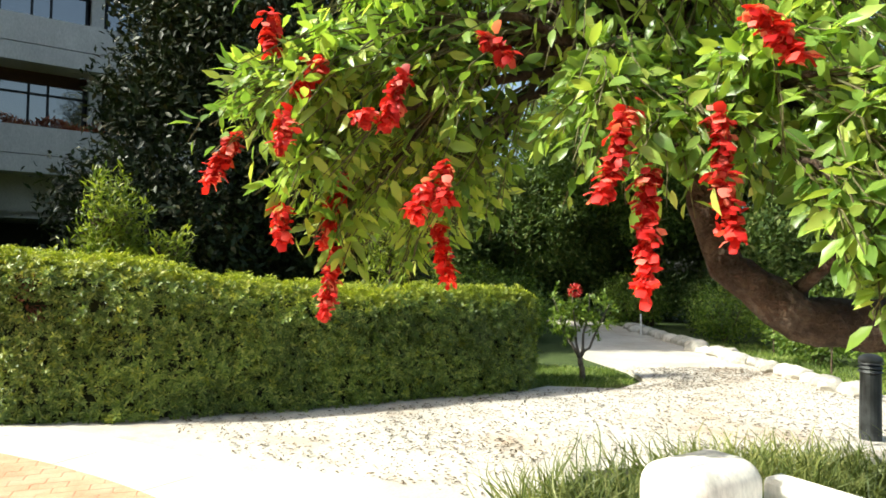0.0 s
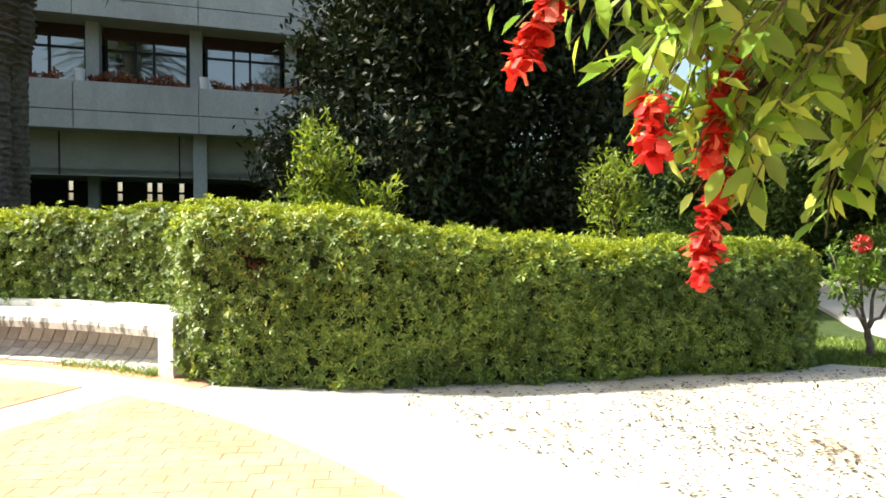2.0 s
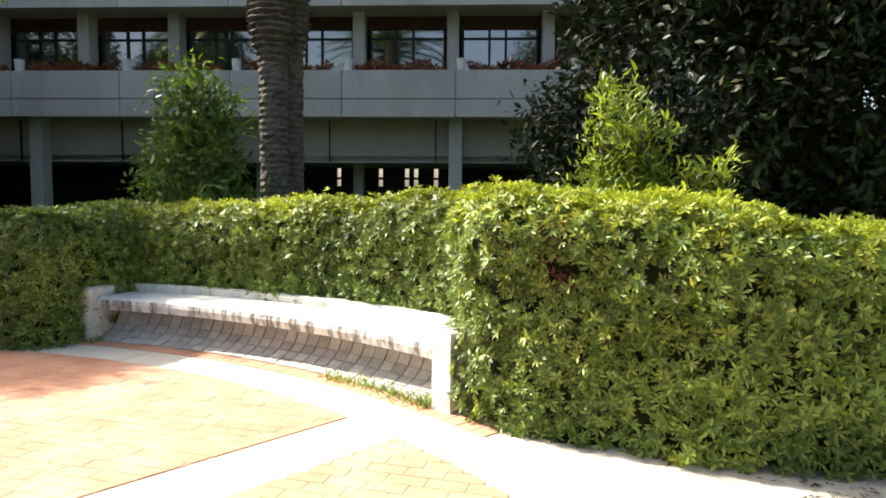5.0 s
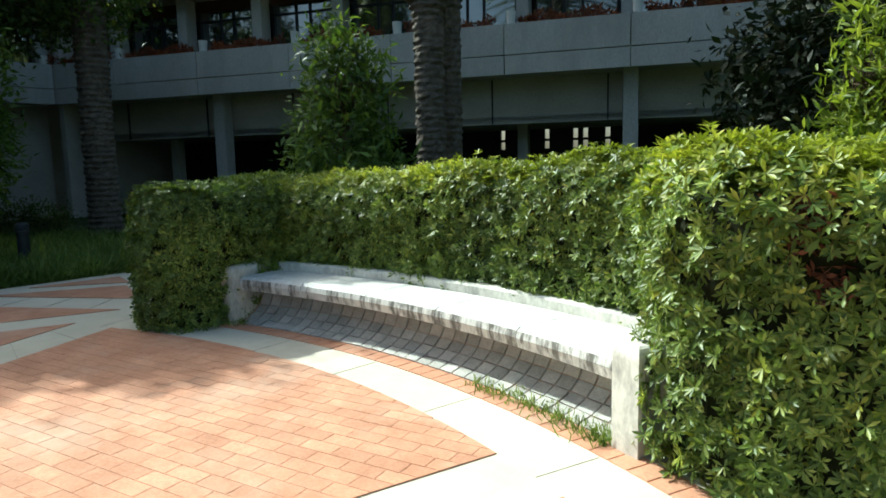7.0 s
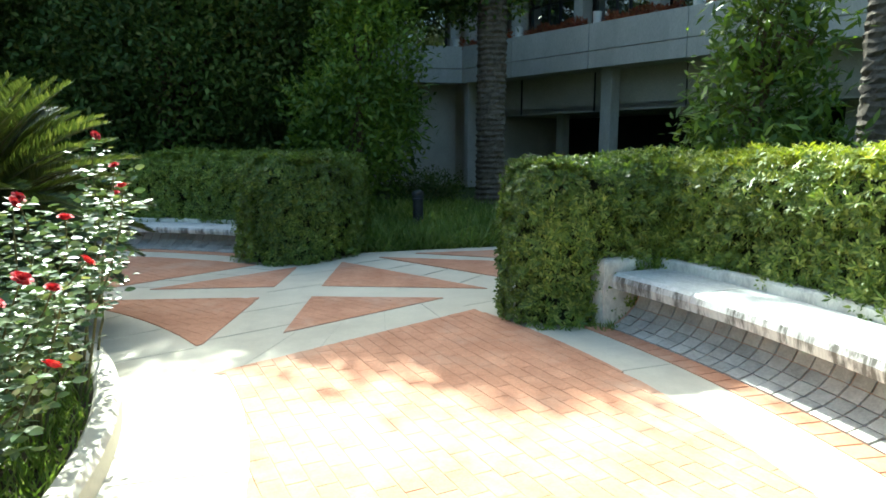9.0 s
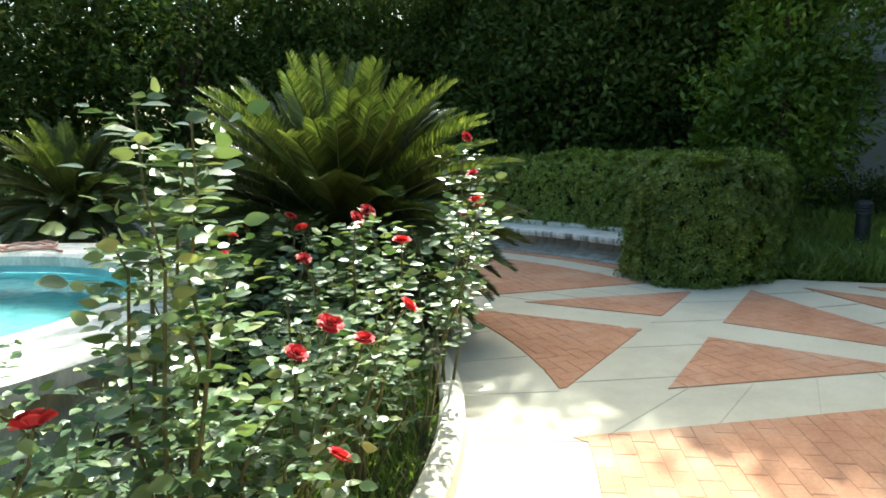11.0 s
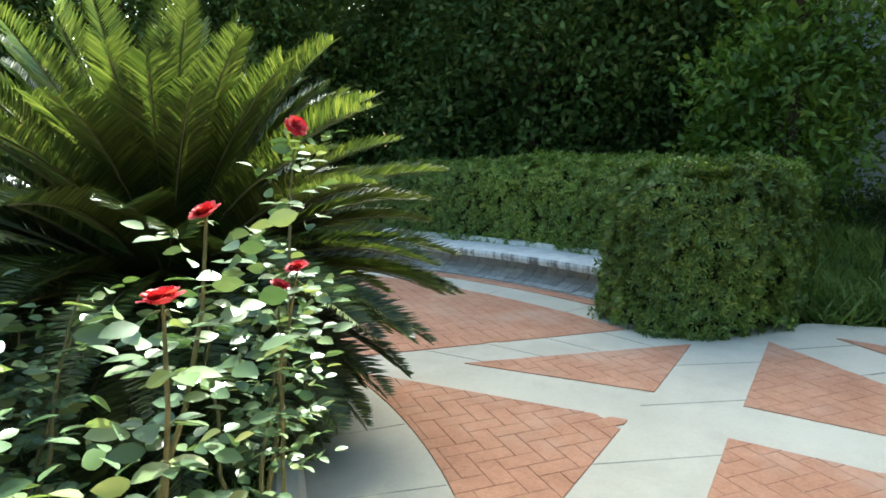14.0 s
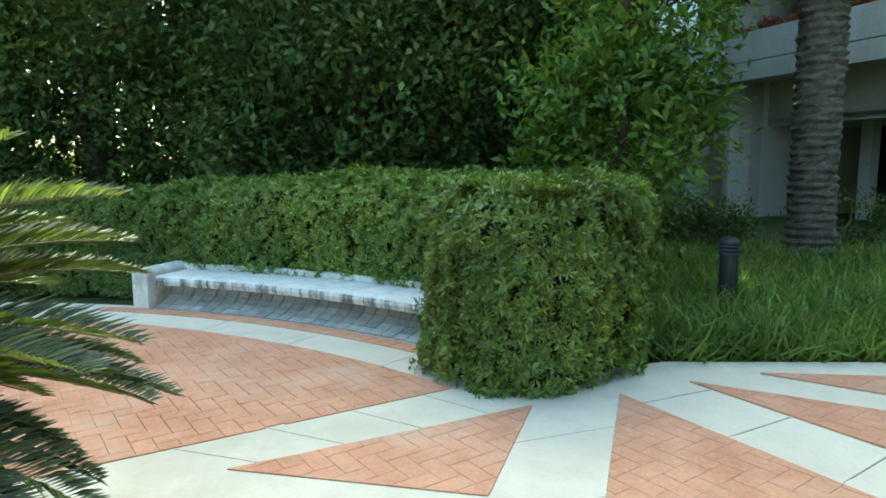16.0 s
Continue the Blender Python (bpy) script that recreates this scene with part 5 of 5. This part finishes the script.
bollard(-13.75, 4.12)
bollard(3.65, 5.55)
for i in range(-6, 6):
    for f, z1 in ((0, 5.03), (1, 8.07)):
        n = 900
        uu = i * BAY + 0.35 + (BAY - 0.7) * RNG.random(n)
        hh = 0.05 + 0.34 * RNG.random(n)
        p = np.array([BM @ Vector((a, 0.19 + 0.25 * b, z1 - 0.08 + c)) for a, b, c in zip(uu, RNG.random(n), hh * (0.75 + 0.25 * np.sin(uu * 5)))])
        me = leaf_mesh("trailing_plant", p, ball(n) + (0, 0, 0.3), ball(n), 0.16, 0.05, M_RUSSET)
        if f == 0:
            tagged(new("trailing_plant", me), "russet trailing plants filling the parapet trough", "plant", "plants on the parapet")
            m = BM @ Matrix.Translation((i * BAY + 0.15, 0.18, z1 - 0.04))
            t = thing("parapet_lamp", m.translation, "small white cylindrical lamp on the parapet", "lamp", "lamps on the parapet")
            bm = bmesh.new()
            bmesh.ops.create_cone(bm, cap_ends=True, segments=14, radius1=0.115, radius2=0.135, depth=0.32, matrix=Matrix.Translation(m.translation + Vector((0, 0, 0.22))))
            part("housing", bm, M_POT, t)
            bm = bmesh.new()
            bmesh.ops.create_cone(bm, cap_ends=True, segments=10, radius1=0.05, radius2=0.05, depth=0.08, matrix=Matrix.Translation(m.translation + Vector((0, 0, 0.02))))
            part("foot", bm, M_BOLLARD, t)

# ---- fallen leaves on the gravel ----
LITTER = scatter([(-0.6, 6.3), (0.9, 7.3), (2.4, 8.0), (2.6, 9.4), (4.5, 9.6), (4.8, 7.9), (5.5, 6.4), (2.6, 5.1), (1.0, 4.6), (-0.4, 4.9)], 6500)
LITTER = np.concatenate([LITTER, scatter([(-2.6, 5.7), (-0.6, 6.4), (0.8, 4.9), (0.3, 3.9), (-1.4, 4.6)], 1300), scatter([(1.9, 7.55), (2.9, 8.2), (2.9, 9.3), (4.4, 9.5), (4.6, 9.0), (2.9, 7.6)], 1600)])
k = len(LITTER)
wayl = ball(k)
wayl[:, 2] *= 0.12
size = 0.018 + 0.034 * RNG.random(k)
tagged(new("leaf_litter", leaf_mesh("leaf_litter", np.concatenate([LITTER, 0.003 + 0.008 * RNG.random((k, 1))], 1), wayl, ball(k) * 0.35 + (0, 0, 1), size, size * 0.4, M_DRY)), "small dry brown leaves strewn over the gravel", "leaf litter", kind="stuff")

# ---- small things round the pool and along the path ----
HOSE = thing("garden_hose", (-8.1, -2.6, 0.505), "faded pink garden hose coiled on the pool coping", "hose")
pts = [(-8.12 + 0.10 * math.cos(a) * (1 + 0.05 * i), -2.95 + 0.22 * math.sin(a), 0.522 + 0.006 * (i % 3)) for i, a in enumerate(np.linspace(0, 14, 46))] + [(-8.15 + 0.02 * i, -2.6 + 0.06 * i, 0.52) for i in range(5)]
link("coil", *tube(pts, [0.013] * len(pts), 6), surface("faded_pink_rubber", (0.42, 0.22, 0.18), (0.52, 0.30, 0.25), 0.6, 8, 60, 0.2), HOSE, smooth=True)
WALLM = Matrix.Translation((-9.6, -6.9, 0)) @ Matrix.Rotation(radians(-32), 4, "Z")
LOW = thing("low_wall", (-9.6, -6.9, -0.05), "low weathered white wall beyond the pool", "wall")
for k in range(5):
    part("wall_block", box(bmesh.new(), (-2.4 + k * 0.96, -0.12, -0.1), (-1.46 + k * 0.96, 0.12, 0.28), WALLM, 0.03), M_WHITEWASH, LOW)
STAKE = thing("garden_stake", (4.35, 14.3, -0.06), "thin pale stake standing at the path's edge", "stake")
link("shaft", *tube([(4.35, 14.3, -0.08), (4.34, 14.3, 0.45)], [0.022, 0.018], 7), M_POT, STAKE)
for x, y, h in ((5.5, 9.2, 0.75), (5.9, 11.6, 0.7)):
    tree("sapling", (x, y), h, 0.014, [(x, y, h, 0.14, 0.14, 0.16)], 60, 0.06, M_BRIGHT, "thin young sapling behind the stone border", "sapling", k=6, spread=0.08)

# ---- brick panels of the plaza ----
APRON = sheet("apron", [(-10.4, 3.2), (-11.5, 2.45), (-12.1, 3.35), (-12.45, 5.25), (-12.3, 6.8), (-9.4, 6.8), (-8.9, 4.9)], -0.2, -0.004, M_CONCRETE, PLAZA)
P1, P2, P3, P4, P6, P9 = (-8.33, 2.69), (-7.96, 2.15), (-7.48, 2.38), (-8.87, 4.21), (-9.51, 2.80), (-9.32, 4.00)
Q1, Q2, Q3, Q4, Q5, Q7, RA, RB, RC = (-10.0, 1.22), (-11.06, 2.51), (-11.36, 3.01), (-11.33, 2.09), (-11.67, 3.46), (-11.93, 3.94), (-9.99, 2.40), (-9.53, 2.33), (-9.98, 2.86)


def around(*pts):
    return [(pts[i], pts[(i + 1) % len(pts)]) for i in range(len(pts))]


PANELS = [(around(Q1, RA, Q2), None, None), (around(P1, P9, P6), None, None), (around(Q3, RC, (-9.68, 4.47)), None, None), (around(Q5, (-10.15, 4.8), (-11.2, 4.88)), None, None),
          (around(Q7, (-11.45, 4.98), (-12.05, 5.0)), None, None), ([(P2, RB), (RB, (-9.56, 1.0))], R_INNER, None), ([((-10.05, 0.74), Q4), ((-12.6, -3.5), (-9.0, -2.7))], R_INNER, R_RING),
          ([((-4.23, 4.86), (-4.36, 3.86)), ((-1.2, -2.2), (1.5, -2.4))], R_INNER, R_RING)]
rest = []
for sides, r0, r1 in PANELS:
    turn = 47.0
    rest += [brick_solid(p) for p in (brick_panel(sides, r0, r1, 20.5, (-3.0, 3.0), True) if sides is PANELS[-1][0] else brick_panel(sides, r0, r1, turn, (-7.0, 1.0)))]
tagged(link("brick_rest", *join(rest), M_BRICK_FAR, PLAZA), kind="stuff")
edge = [brick_solid([polar(r, a)[:2] for r, a in ((R_EDGE + 0.01, a0 + 0.03), (R_EDGE + 0.01, a0 + 0.95), (R_BENCH - 0.01, a0 + 0.95), (R_BENCH - 0.01, a0 + 0.03))]) for s in BENCH_SPANS for a0 in np.arange(s[0] - 4, s[1] + 2, 0.98)]
tagged(link("brick_edging", *join(edge), M_BRICK_FAR, PLAZA), kind="stuff")
near = sorted(brick_panel([(P4, P3), ((-4.89, 3.46), (-4.70, 4.99))], R_INNER, R_RING, 20.5, (-7.0, 3.5), True), key=lambda p: math.hypot(p[0][0] + 6.0, p[0][1] - 3.7))
for poly in near[:300]:
    link("brick", *brick_solid(poly), M_BRICK, PLAZA)
tagged(link("brick_border", *join([brick_solid(p) for p in near[300:]]), M_BRICK_FAR, PLAZA), kind="stuff")
# mortar beds under the panels
for outline in ([Q1, RA, Q2], [P1, P9, P6], [Q3, RC, (-9.68, 4.47)], [Q5, (-10.15, 4.8), (-11.2, 4.88)], [Q7, (-11.45, 4.98), (-12.05, 5.0)]):
    sheet("mortar_bed", outline, -0.05, 0.0045, M_MORTAR, PLAZA)
sheet("mortar_bed", [P3, P4] + [p[:2] for p in arc(R_RING - 0.03, 118.0, 82.8)] + [(-4.72, 4.9), (-4.88, 3.5)] + [p[:2] for p in arc(R_INNER + 0.04, 82.0, 113.5)], -0.05, 0.0045, M_MORTAR, PLAZA)
# narrow joints across the concrete strips
def joint(p, q):
    p, q = Vector((p[0], p[1], 0)), Vector((q[0], q[1], 0))
    d = (q - p).normalized()
    n = Vector((-d.y, d.x, 0)) * 0.002
    link("slab_joint", [(*(v.xy), 0.0028) for v in (p - n, q - n, q + n, p + n)] + [(*(v.xy), -0.01) for v in (p - n, q - n, q + n, p + n)], [(0, 1, 2, 3), (0, 4, 5, 1), (1, 5, 6, 2), (2, 6, 7, 3), (3, 7, 4, 0)], M_JOINT, PLAZA)


M_JOINT = surface("dark_slab_joint", (0.49, 0.445, 0.36), (0.58, 0.53, 0.44), 0.95, 10, 60, 0.3)
for k in range(4):
    s = k / 4 + 0.08
    joint(Vector(Q1).lerp(Vector(Q2), s) + Vector((-0.01, 0.01)), Vector((-10.05, 0.74)).lerp(Vector(Q4), s))
    joint(Vector(P3).lerp(Vector(P4), s), Vector(P1).lerp(Vector(P9), s))
    joint(Vector(P2).lerp(Vector(Q2), s), Vector(P1).lerp(Vector(Q3), s))
    joint(Vector(Q3).lerp(Vector((-9.68, 4.47)), s), Vector(Q5).lerp(Vector((-10.15, 4.8)), s))
for a in np.arange(-8, 200, 8.0):
    joint(polar(R_RING + 0.01, a).xy, polar(R_EDGE, a).xy)
    joint(polar(R_CURB + 0.01, a + 2).xy, polar(R_INNER - 0.01, a + 2).xy)
for a in np.arange(36, 79, 3.0):
    joint(polar(R_EDGE + 0.2, a).xy, polar(R_EDGE + 0.2, a + 3.0).xy)
